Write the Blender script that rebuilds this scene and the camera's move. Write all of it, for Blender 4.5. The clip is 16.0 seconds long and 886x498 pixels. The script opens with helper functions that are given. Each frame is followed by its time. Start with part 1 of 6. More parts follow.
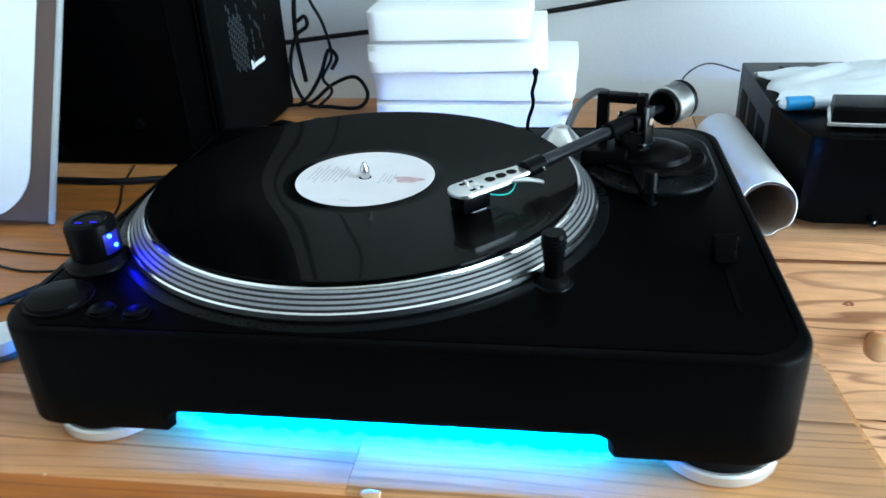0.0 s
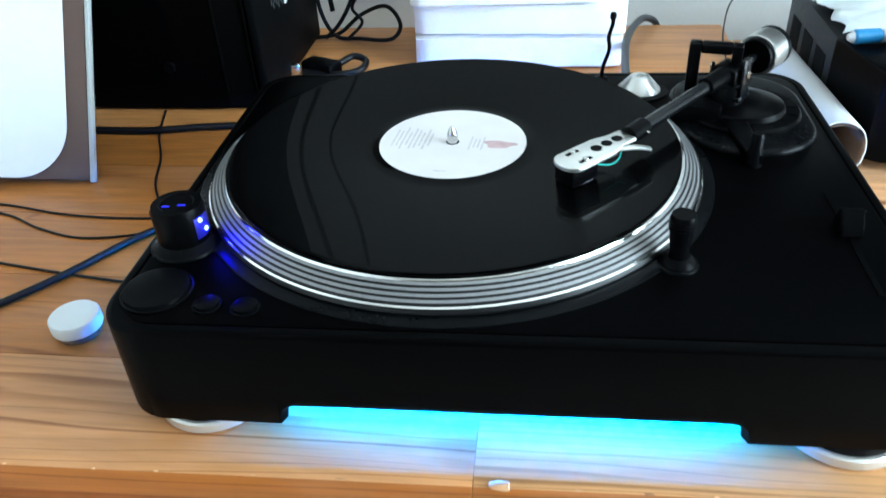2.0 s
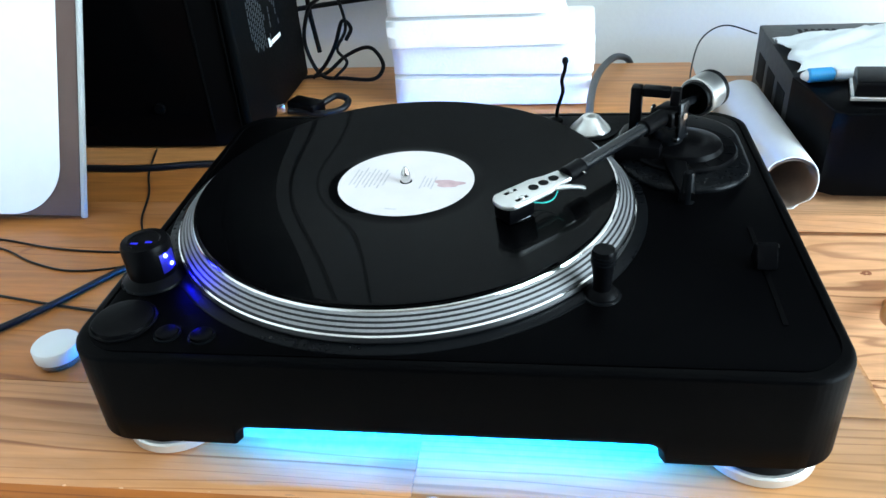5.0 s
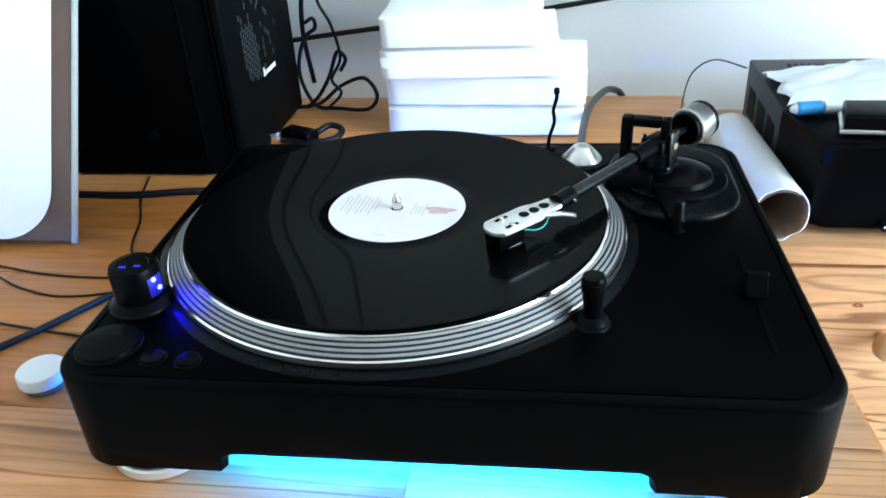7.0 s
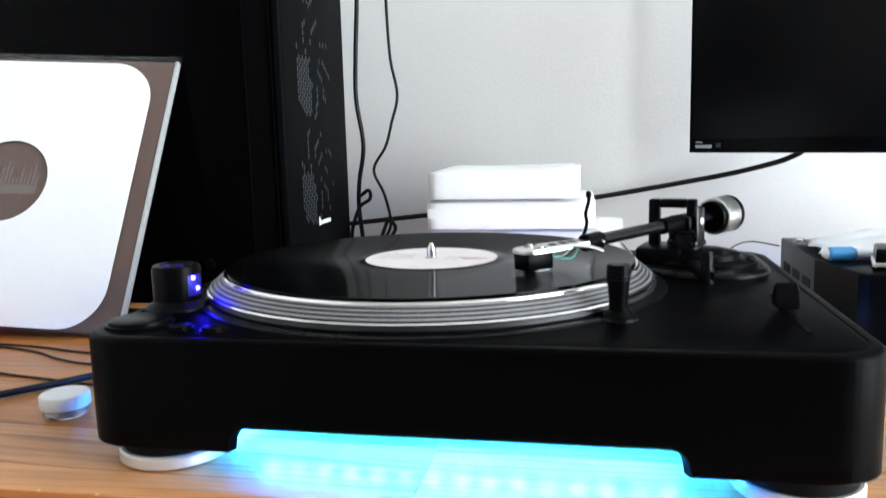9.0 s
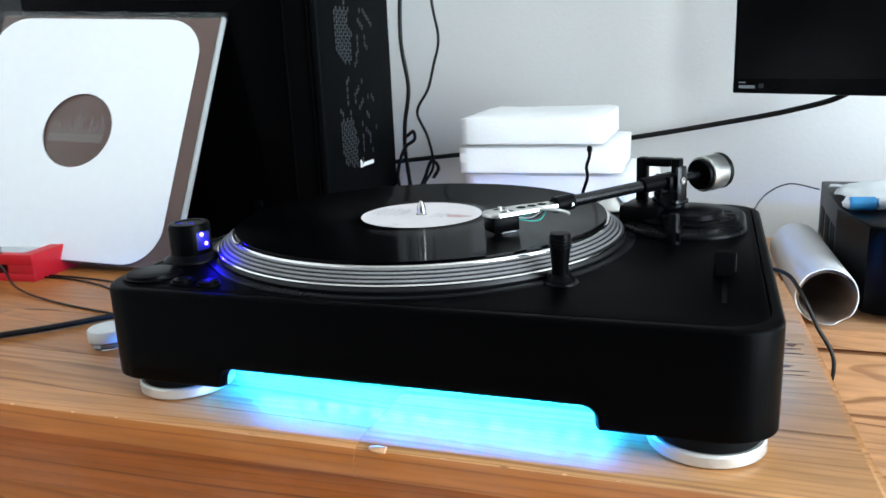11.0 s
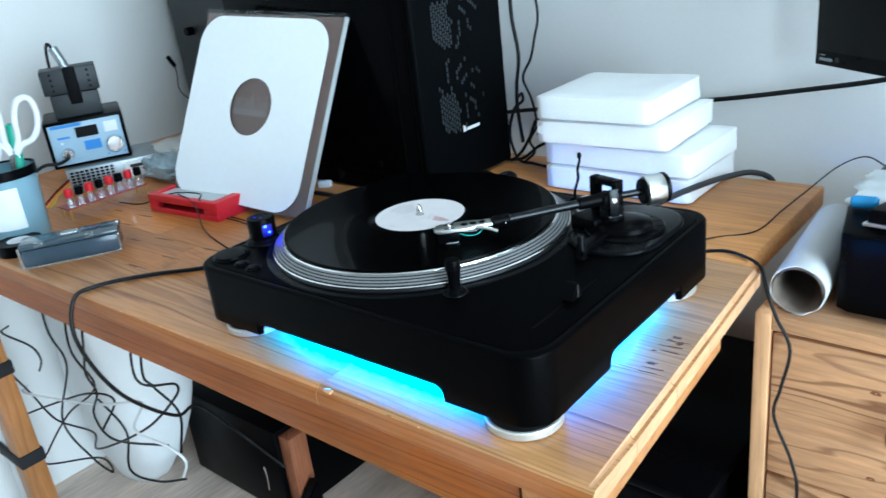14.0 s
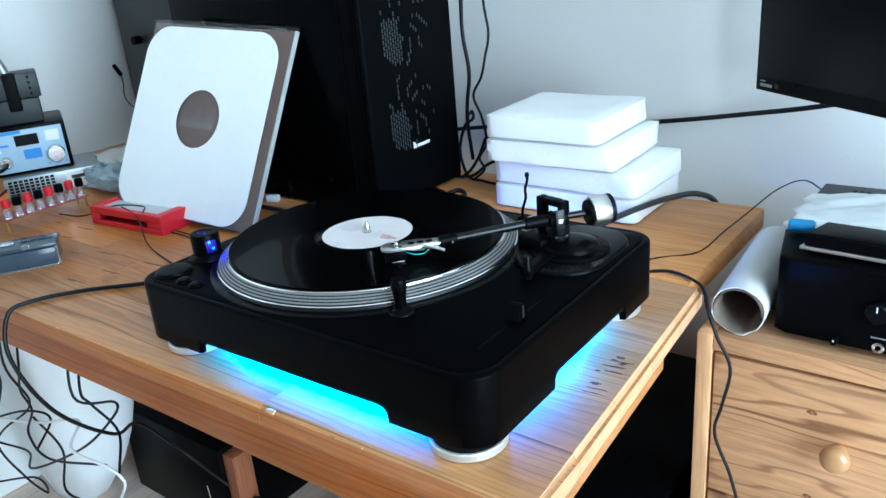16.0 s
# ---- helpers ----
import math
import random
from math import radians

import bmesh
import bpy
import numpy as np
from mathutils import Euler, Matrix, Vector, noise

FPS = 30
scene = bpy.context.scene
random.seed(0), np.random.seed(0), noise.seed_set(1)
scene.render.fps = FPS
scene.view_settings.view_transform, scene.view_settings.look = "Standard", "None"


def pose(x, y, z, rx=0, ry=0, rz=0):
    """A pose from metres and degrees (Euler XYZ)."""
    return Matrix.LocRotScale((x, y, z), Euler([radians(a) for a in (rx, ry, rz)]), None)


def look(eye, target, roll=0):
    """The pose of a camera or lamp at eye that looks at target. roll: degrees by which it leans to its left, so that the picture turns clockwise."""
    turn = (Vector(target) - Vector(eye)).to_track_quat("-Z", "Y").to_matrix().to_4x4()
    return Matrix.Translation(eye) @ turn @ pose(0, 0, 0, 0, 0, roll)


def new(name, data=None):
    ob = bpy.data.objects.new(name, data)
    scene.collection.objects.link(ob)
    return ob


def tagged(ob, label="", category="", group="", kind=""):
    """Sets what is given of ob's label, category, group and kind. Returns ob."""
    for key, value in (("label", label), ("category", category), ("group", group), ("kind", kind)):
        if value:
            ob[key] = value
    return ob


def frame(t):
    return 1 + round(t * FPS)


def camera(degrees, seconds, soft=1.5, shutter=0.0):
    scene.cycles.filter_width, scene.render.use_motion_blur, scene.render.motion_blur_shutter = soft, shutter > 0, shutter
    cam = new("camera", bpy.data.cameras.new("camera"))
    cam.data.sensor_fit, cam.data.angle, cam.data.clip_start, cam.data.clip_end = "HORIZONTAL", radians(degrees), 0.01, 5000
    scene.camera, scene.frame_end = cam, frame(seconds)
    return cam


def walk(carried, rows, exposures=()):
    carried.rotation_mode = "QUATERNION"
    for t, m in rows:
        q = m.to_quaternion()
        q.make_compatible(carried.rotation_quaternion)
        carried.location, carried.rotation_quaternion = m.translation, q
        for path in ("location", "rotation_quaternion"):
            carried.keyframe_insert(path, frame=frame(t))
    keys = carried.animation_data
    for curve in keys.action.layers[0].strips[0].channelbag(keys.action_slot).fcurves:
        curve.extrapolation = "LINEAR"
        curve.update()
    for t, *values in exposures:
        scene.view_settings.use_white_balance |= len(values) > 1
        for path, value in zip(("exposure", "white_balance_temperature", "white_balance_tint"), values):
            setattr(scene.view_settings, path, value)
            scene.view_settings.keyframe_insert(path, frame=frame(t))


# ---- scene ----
cam = camera(58.5, 16.0, shutter=0.5)
PATH = [
    (0, (0.144, -0.512, 1.067), (-0.163, 1.234, 0.14), -2.9),
    (0.5, (0.08, -0.468, 1.063), (-0.115, 1.255, 0.067), -1.6),
    (1, (0.043, -0.466, 1.077), (-0.185, 1.231, 0.044), -2.2),
    (1.5, (0.047, -0.476, 1.092), (-0.18, 1.209, 0.039), -2.0),
    (2, (0.061, -0.48, 1.098), (-0.183, 1.147, -0.039), -3.4),
    (2.5, (0.089, -0.501, 1.116), (-0.19, 1.087, -0.067), -5.9),
    (3, (0.105, -0.5, 1.121), (-0.174, 1.122, -0.016), -5.6),
    (3.5, (0.11, -0.498, 1.122), (-0.184, 1.137, 0.008), -5.3),
    (4, (0.109, -0.504, 1.12), (-0.168, 1.152, 0.033), -4.3),
    (6.5, (0.113, -0.502, 1.12), (-0.188, 1.162, 0.051), -4.4),
    (7, (0.113, -0.504, 1.115), (-0.161, 1.202, 0.108), -3.5),
    (7.5, (0.109, -0.511, 1.099), (-0.108, 1.274, 0.225), -2.6),
    (8, (0.107, -0.526, 1.041), (-0.117, 1.393, 0.524), -2.1),
    (8.2, (0.118, -0.533, 1.022), (-0.162, 1.405, 0.613), -1.7),
    (8.5, (0.118, -0.547, 0.984), (-0.209, 1.407, 0.713), -1.6),
    (9, (0.13, -0.58, 0.945), (-0.274, 1.357, 0.655), -1.5),
    (9.5, (0.143, -0.584, 0.927), (-0.246, 1.339, 0.539), -3.4),
    (9.7, (0.15, -0.589, 0.919), (-0.259, 1.336, 0.564), -3.4),
    (11.8, (0.388, -0.6, 1.048), (-0.612, 1.004, 0.395), -1.6),
    (12, (0.442, -0.59, 1.061), (-0.666, 0.93, 0.38), -1.6),
    (12.5, (0.512, -0.561, 1.077), (-0.752, 0.849, 0.432), -4.1),
    (13, (0.549, -0.596, 1.112), (-0.788, 0.713, 0.405), -6.1),
    (13.2, (0.56, -0.599, 1.122), (-0.776, 0.71, 0.413), -7.2),
    (13.5, (0.568, -0.598, 1.138), (-0.76, 0.706, 0.408), -7.6),
    (14, (0.575, -0.599, 1.145), (-0.674, 0.769, 0.39), -7.0),
    (14.5, (0.576, -0.596, 1.15), (-0.617, 0.828, 0.409), -6.2),
    (15, (0.577, -0.591, 1.15), (-0.588, 0.855, 0.407), -5.5),
    (15.5, (0.577, -0.592, 1.148), (-0.582, 0.861, 0.408), -5.1),
    (16, (0.577, -0.592, 1.149), (-0.583, 0.861, 0.413), -5.0),
]
walk(cam, [(t, look(eye, target, roll)) for t, eye, target, roll in PATH],
     [(0.0, -0.28, 6200, 7), (0.5, -0.40, 5900, 4), (1.0, -0.42, 5900, 4), (1.5, -0.18, 6200, 6), (2.5, 0.05, 6500, 9), (7.5, 0.03, 6500, 12), (8.3, 0.0, 7200, 20), (9.0, -0.18, 7400, 23), (9.7, -0.46, 7500, 24),
      (12.0, -0.25, 6500, 11), (13.0, -0.40, 6400, 10), (14.0, -0.44, 6150, 9), (16.0, -0.42, 6050, 9)])

# ---------------- world, light ----------------
world = bpy.data.worlds.new("world")
scene.world = world
world.use_nodes = True
wn = world.node_tree
sky = wn.nodes.new("ShaderNodeTexSky")
sky.sky_type, sky.sun_disc = "NISHITA", False
sky.sun_elevation, sky.sun_rotation = radians(35), radians(140)
wn.links.new(sky.outputs[0], wn.nodes["Background"].inputs[0])
wn.nodes["Background"].inputs[1].default_value = 0.1
# daylight of the window in the right-hand wall
win = bpy.data.lights.new("window_light", "AREA")
win.shape, win.size, win.size_y, win.energy, win.color = "RECTANGLE", 1.6, 2.2, 225.0, (0.67, 0.875, 1.0)
win_ob = new("window_light", win)
win_ob.matrix_world = look((2.42, -0.75, 1.18), (0.0, -0.2, 0.8))

DESK = 0.75


# ---------------- materials ----------------
def mat(name, color, rough=0.5, metal=0.0, vary=0.12, scale=60.0, bump=0.05, spec=0.5, coat=0.0, emit=None, trans=0.0, tint=0.0, big=6.0, ior=1.45, alpha=1.0):
    m = bpy.data.materials.new(name)
    m.use_nodes = True
    nt = m.node_tree
    b = nt.nodes["Principled BSDF"]
    b.inputs["Roughness"].default_value, b.inputs["Metallic"].default_value = rough, metal
    b.inputs["Specular IOR Level"].default_value, b.inputs["Coat Weight"].default_value = spec, coat
    b.inputs["Transmission Weight"].default_value, b.inputs["IOR"].default_value = trans, ior
    b.inputs["Alpha"].default_value = alpha
    b.inputs["Base Color"].default_value = (*color, 1)
    if emit:
        b.inputs["Emission Color"].default_value, b.inputs["Emission Strength"].default_value = (*emit[0], 1), emit[1]
        return m
    tc = nt.nodes.new("ShaderNodeTexCoord")
    fine, large = nt.nodes.new("ShaderNodeTexNoise"), nt.nodes.new("ShaderNodeTexNoise")
    fine.inputs["Scale"].default_value, large.inputs["Scale"].default_value = scale, big
    fine.inputs["Detail"].default_value = 6
    for n in (fine, large):
        nt.links.new(tc.outputs["Object"], n.inputs["Vector"])
    add = nt.nodes.new("ShaderNodeMath")
    add.operation = "ADD"
    nt.links.new(fine.outputs[0], add.inputs[0])
    nt.links.new(large.outputs[0], add.inputs[1])
    val = nt.nodes.new("ShaderNodeMapRange")
    val.inputs[1].default_value, val.inputs[2].default_value = 0.5, 1.5
    val.inputs[3].default_value, val.inputs[4].default_value = 1 - vary, 1 + vary
    nt.links.new(add.outputs[0], val.inputs[0])
    hsv = nt.nodes.new("ShaderNodeHueSaturation")
    hsv.inputs["Color"].default_value = (*color, 1)
    nt.links.new(val.outputs[0], hsv.inputs["Value"])
    nt.links.new(hsv.outputs[0], b.inputs["Base Color"])
    rr = nt.nodes.new("ShaderNodeMapRange")
    rr.inputs[1].default_value, rr.inputs[2].default_value = 0.5, 1.5
    rr.inputs[3].default_value, rr.inputs[4].default_value = max(0.02, rough * 0.85), min(1, rough * 1.2)
    nt.links.new(add.outputs[0], rr.inputs[0])
    nt.links.new(rr.outputs[0], b.inputs["Roughness"])
    if bump:
        bp = nt.nodes.new("ShaderNodeBump")
        bp.inputs["Strength"].default_value, bp.inputs["Distance"].default_value = bump, 0.002
        nt.links.new(fine.outputs[0], bp.inputs["Height"])
        nt.links.new(bp.outputs[0], b.inputs["Normal"])
    return m


def wood(name, light, dark, knot, along="x", scale=1.0, rough=0.42, coat=0.15, rings=90.0, stretch=0.10, arch=5.0, uneven=2.0, soft_edge=0.9, faint=0.15, glaze=0.25, loose=1.0, knot_size=0.085, band=(1.8, 0.24)):
    """Varnished pine: long grain lines along one axis, bent round knots, two scales of tone."""
    m = bpy.data.materials.new(name)
    m.use_nodes = True
    nt = m.node_tree
    N, L = nt.nodes.new, nt.links.new
    b = nt.nodes["Principled BSDF"]
    b.inputs["Roughness"].default_value, b.inputs["Coat Weight"].default_value, b.inputs["Coat Roughness"].default_value = rough, coat, glaze
    b.inputs["Specular IOR Level"].default_value = 0.25
    tc, info = N("ShaderNodeTexCoord"), N("ShaderNodeObjectInfo")
    shift = N("ShaderNodeVectorMath")
    shift.operation = "MULTIPLY_ADD"
    comb = N("ShaderNodeCombineXYZ")
    for i in range(3):
        L(info.outputs["Random"], comb.inputs[i])
    L(comb.outputs[0], shift.inputs[0])
    shift.inputs[1].default_value = (3.1 * loose, 1.7 * loose, 2.3 * loose)
    L(tc.outputs["Object"], shift.inputs[2])
    mp = N("ShaderNodeMapping")
    s = [scale * 1.0] * 3
    s["xyz".index(along)] = scale * stretch
    mp.inputs["Scale"].default_value = s
    L(shift.outputs[0], mp.inputs["Vector"])
    warp = N("ShaderNodeTexNoise")
    warp.inputs["Scale"].default_value, warp.inputs["Detail"].default_value, warp.inputs["Roughness"].default_value = 4.0, 3.0, 0.45
    L(mp.outputs[0], warp.inputs["Vector"])
    # growth rings: even spacing across the grain, bent by slow noise into long arches
    sep = N("ShaderNodeSeparateXYZ")
    L(shift.outputs[0], sep.inputs[0])
    a_, b_ = [i for i in range(3) if i != "xyz".index(along)]
    cross = N("ShaderNodeMath")
    cross.operation, cross.inputs[1].default_value = "MULTIPLY_ADD", 1.3
    L(sep.outputs[b_], cross.inputs[0])
    L(sep.outputs[a_], cross.inputs[2])
    spaced = N("ShaderNodeMath")
    spaced.operation, spaced.inputs[1].default_value = "MULTIPLY", rings
    L(cross.outputs[0], spaced.inputs[0])
    mul = N("ShaderNodeMath")
    mul.operation, mul.inputs[1].default_value = "MULTIPLY_ADD", arch
    L(warp.outputs[0], mul.inputs[0])
    L(spaced.outputs[0], mul.inputs[2])
    def calc(op, *ins):
        n = N("ShaderNodeMath")
        n.operation = op
        for i, v in enumerate(ins):
            if isinstance(v, (int, float)):
                n.inputs[i].default_value = v
            else:
                L(v, n.inputs[i])
        return n.outputs[0]

    # uneven spacing: slow wander across the grain, then each ring has its own width and darkness
    wander = N("ShaderNodeTexNoise")
    wander.inputs["Scale"].default_value, wander.inputs["Detail"].default_value = 26.0, 2.0
    L(mp.outputs[0], wander.inputs["Vector"])
    u = calc("MULTIPLY_ADD", wander.outputs[0], uneven, mul.outputs[0])
    fr = calc("FRACT", u)
    ring = N("ShaderNodeTexWhiteNoise")
    ring.noise_dimensions = "1D"
    L(calc("FLOOR", u), ring.inputs["W"])
    rsep = N("ShaderNodeSeparateColor")
    L(ring.outputs["Color"], rsep.inputs[0])
    width = calc("MULTIPLY_ADD", calc("POWER", rsep.outputs[0], band[0]), 0.60, band[1])
    rise = calc("DIVIDE", calc("SUBTRACT", fr, calc("SUBTRACT", 1.0, width)), calc("MULTIPLY", width, soft_edge))
    rise = calc("MINIMUM", calc("MAXIMUM", rise, 0.0), 1.0)
    fall = calc("MINIMUM", calc("MULTIPLY", calc("SUBTRACT", 1.0, fr), 14.0), 1.0)
    dark_ring = calc("MULTIPLY_ADD", calc("POWER", rsep.outputs[1], 1.0), 0.85, 0.25)
    line = calc("MULTIPLY", calc("MULTIPLY", rise, fall), dark_ring)
    fine = N("ShaderNodeTexNoise")
    fine.inputs["Scale"].default_value, fine.inputs["Detail"].default_value = 170.0, 5.0
    L(mp.outputs[0], fine.inputs["Vector"])
    # the rings fade in and out over the board
    fade = N("ShaderNodeTexNoise")
    fade.inputs["Scale"].default_value = 5.0
    L(mp.outputs[0], fade.inputs["Vector"])
    fd = N("ShaderNodeMapRange")
    fd.inputs[1].default_value, fd.inputs[2].default_value, fd.inputs[3].default_value, fd.inputs[4].default_value = 0.36, 0.60, faint, 1.0
    L(fade.outputs[0], fd.inputs[0])
    amount = N("ShaderNodeMath")
    amount.operation = "MULTIPLY"
    L(line, amount.inputs[0])
    L(fd.outputs[0], amount.inputs[1])
    grain = N("ShaderNodeMixRGB")
    grain.inputs[1].default_value, grain.inputs[2].default_value = (*light, 1), (*dark, 1)
    L(amount.outputs[0], grain.inputs[0])
    # knots
    vor = N("ShaderNodeTexVoronoi")
    vor.inputs["Scale"].default_value = 3.2 * scale
    mp2 = N("ShaderNodeMapping")
    s2 = [1.0] * 3
    s2["xyz".index(along)] = 0.62
    mp2.inputs["Scale"].default_value = s2
    L(shift.outputs[0], mp2.inputs["Vector"])
    L(mp2.outputs[0], vor.inputs["Vector"])
    kr = N("ShaderNodeMapRange")
    kr.inputs[1].default_value, kr.inputs[2].default_value, kr.inputs[3].default_value, kr.inputs[4].default_value = 0.02, knot_size, 0.95, 0.0
    L(vor.outputs["Distance"], kr.inputs[0])
    mixk = N("ShaderNodeMixRGB")
    mixk.inputs[2].default_value = (*knot, 1)
    L(kr.outputs[0], mixk.inputs[0])
    L(grain.outputs[0], mixk.inputs[1])
    hsv = N("ShaderNodeHueSaturation")
    tone = N("ShaderNodeMath")
    tone.operation = "ADD"
    big = N("ShaderNodeTexNoise")
    big.inputs["Scale"].default_value = 2.2
    L(shift.outputs[0], big.inputs["Vector"])
    rnd = N("ShaderNodeMapRange")
    rnd.inputs[3].default_value, rnd.inputs[4].default_value = 0.52 - 0.11 * loose, 0.52 + 0.11 * loose
    L(info.outputs["Random"], rnd.inputs[0])
    L(rnd.outputs[0], tone.inputs[0])
    L(big.outputs[0], tone.inputs[1])
    fmul = N("ShaderNodeMapRange")
    fmul.inputs[3].default_value, fmul.inputs[4].default_value = 0.62, 1.36
    L(fine.outputs[0], fmul.inputs[0])
    streak = N("ShaderNodeTexNoise")
    streak.inputs["Scale"].default_value, streak.inputs["Detail"].default_value = 14.0, 3.0
    L(mp.outputs[0], streak.inputs["Vector"])
    toned = calc("MULTIPLY", tone.outputs[0], calc("MULTIPLY_ADD", streak.outputs[0], 0.9, 0.55))
    tm = N("ShaderNodeMath")
    tm.operation = "MULTIPLY"
    L(toned, tm.inputs[0])
    L(fmul.outputs[0], tm.inputs[1])
    L(tm.outputs[0], hsv.inputs["Value"])
    # scuffed varnish: paler patches drawn out along the grain
    scuff = N("ShaderNodeTexNoise")
    scuff.inputs["Scale"].default_value, scuff.inputs["Detail"].default_value, scuff.inputs["Roughness"].default_value = 9.0, 8.0, 0.7
    mp3 = N("ShaderNodeMapping")
    s3 = [1.0] * 3
    s3["xyz".index(along)] = 0.3
    mp3.inputs["Scale"].default_value = s3
    L(shift.outputs[0], mp3.inputs["Vector"])
    L(mp3.outputs[0], scuff.inputs["Vector"])
    sr = N("ShaderNodeMapRange")
    sr.inputs[1].default_value, sr.inputs[2].default_value, sr.inputs[3].default_value, sr.inputs[4].default_value = 0.52, 0.72, 0.0, 0.2
    L(scuff.outputs[0], sr.inputs[0])
    mixs = N("ShaderNodeMixRGB")
    mixs.inputs[2].default_value = (*[0.55 * v + 0.45 * 0.5 for v in light], 1)
    L(sr.outputs[0], mixs.inputs[0])
    L(mixk.outputs[0], mixs.inputs[1])
    rg = N("ShaderNodeMapRange")
    rg.inputs[3].default_value, rg.inputs[4].default_value = rough * 0.75, min(1.0, rough * 1.5)
    L(scuff.outputs[0], rg.inputs[0])
    L(rg.outputs[0], b.inputs["Roughness"])
    L(mixs.outputs[0], hsv.inputs["Color"])
    L(hsv.outputs[0], b.inputs["Base Color"])
    bp = N("ShaderNodeBump")
    bp.inputs["Strength"].default_value, bp.inputs["Distance"].default_value = 0.12, 0.0008
    L(fine.outputs[0], bp.inputs["Height"])
    L(bp.outputs[0], b.inputs["Normal"])
    return m


M_DESK = wood("varnished_pine", (0.46, 0.162, 0.034), (0.28, 0.082, 0.014), (0.06, 0.018, 0.007), "x", rings=70.0, stretch=0.11, arch=34.0, coat=0.35, glaze=0.26, uneven=5.0, faint=0.05, soft_edge=0.6, band=(2.6, 0.15))
M_FRONT = wood("varnished_pine_front", (0.46, 0.198, 0.072), (0.24, 0.080, 0.022), (0.06, 0.018, 0.007), "x", rings=105.0, stretch=0.09, arch=34.0, coat=0.4, glaze=0.25, uneven=4.0, faint=0.08, soft_edge=0.6, loose=0.4, band=(2.6, 0.15))
# right-end staves: worn varnish, with the window's glare added as paler colour
M_WORNGLARE = wood("worn_pine_window_glare", (0.53, 0.250, 0.096), (0.16, 0.052, 0.014), (0.06, 0.018, 0.007), "x", rings=170.0, stretch=0.09, arch=36.0, coat=0.4, glaze=0.25, uneven=4.0, faint=0.05, soft_edge=0.5, loose=0.6, band=(2.6, 0.15))
M_REAR = wood("rear_pine", (0.54, 0.228, 0.072), (0.36, 0.128, 0.034), (0.06, 0.018, 0.007), "x", rings=60.0, stretch=0.09, arch=30.0, coat=0.25, glaze=0.35, uneven=4.0, faint=0.05, soft_edge=0.6, band=(2.6, 0.15))
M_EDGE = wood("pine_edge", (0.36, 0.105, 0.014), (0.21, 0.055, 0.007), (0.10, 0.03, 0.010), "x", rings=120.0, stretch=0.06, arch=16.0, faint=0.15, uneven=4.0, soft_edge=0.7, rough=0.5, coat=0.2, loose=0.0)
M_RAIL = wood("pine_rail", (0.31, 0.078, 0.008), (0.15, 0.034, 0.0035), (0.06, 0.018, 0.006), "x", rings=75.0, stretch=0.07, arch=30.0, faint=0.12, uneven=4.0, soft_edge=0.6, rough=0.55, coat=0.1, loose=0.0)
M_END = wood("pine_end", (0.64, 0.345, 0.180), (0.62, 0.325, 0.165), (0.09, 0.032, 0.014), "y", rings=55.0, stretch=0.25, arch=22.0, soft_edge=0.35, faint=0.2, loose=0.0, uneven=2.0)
# side rail: shade under the overhanging top is put into the darker colour
M_SHADEDRAIL = wood("shaded_pine_rail", (0.44, 0.185, 0.065), (0.23, 0.068, 0.018), (0.09, 0.032, 0.014), "y", rings=85.0, stretch=0.45, arch=20.0, soft_edge=0.35, faint=0.2, loose=0.0, uneven=2.0, band=(1.8, 0.14))
M_DRAWER = wood("light_pine", (0.62, 0.325, 0.162), (0.13, 0.034, 0.010), (0.10, 0.036, 0.016), "x", rings=58.0, stretch=0.11, arch=44.0, soft_edge=0.5, faint=0.35, uneven=4.0, knot_size=0.045, band=(1.3, 0.12))
M_STILE = wood("light_pine_stile", (0.60, 0.33, 0.165), (0.40, 0.16, 0.06), (0.15, 0.06, 0.025), "z", rings=70.0, arch=8.0)
M_LEG = wood("pine_leg", (0.40, 0.165, 0.055), (0.19, 0.062, 0.018), (0.10, 0.034, 0.012), "z", rings=60.0, arch=16.0)
M_REDWOOD = wood("reddish_wood", (0.22, 0.075, 0.035), (0.12, 0.035, 0.016), (0.08, 0.02, 0.01), "z")
M_LAMINATE = wood("floor_laminate", (0.60, 0.48, 0.40), (0.50, 0.39, 0.31), (0.3, 0.22, 0.16), "y", rings=40.0)
M_HOLD = mat("dark_grey_sheet_steel", (0.014, 0.017, 0.019), 0.5, vary=0.2, scale=200, bump=0.03)
M_WALL = mat("white_plaster", (0.74, 0.735, 0.72), 0.9, vary=0.03, scale=180, bump=0.15, big=2.0)
# unseen walls and ceiling, coloured darker to hold back the room's fill light
M_DIMWALL = mat("dimmed_unseen_wall", (0.22, 0.20, 0.18), 0.9, vary=0.03, bump=0.05)
M_CEIL = mat("dimmed_unseen_ceiling", (0.6, 0.6, 0.59), 0.9, vary=0.02, bump=0.05)
M_BODY = mat("matt_black_plastic", (0.0007, 0.0007, 0.0009), 0.36, vary=0.25, scale=900, bump=0.08, spec=0.03)
M_PLATE = mat("matt_black_deck", (0.0007, 0.0007, 0.0009), 0.34, vary=0.25, scale=1200, bump=0.08, spec=0.012)
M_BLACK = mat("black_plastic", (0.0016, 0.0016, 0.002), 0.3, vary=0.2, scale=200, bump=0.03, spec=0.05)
M_SATIN = mat("dark_grey_satin", (0.0022, 0.0026, 0.0033), 0.28, spec=0.09, vary=0.2, scale=300, bump=0.03)
M_ARM = mat("black_anodised", (0.003, 0.0035, 0.0045), 0.24, spec=0.3, vary=0.2, scale=300, bump=0.02)
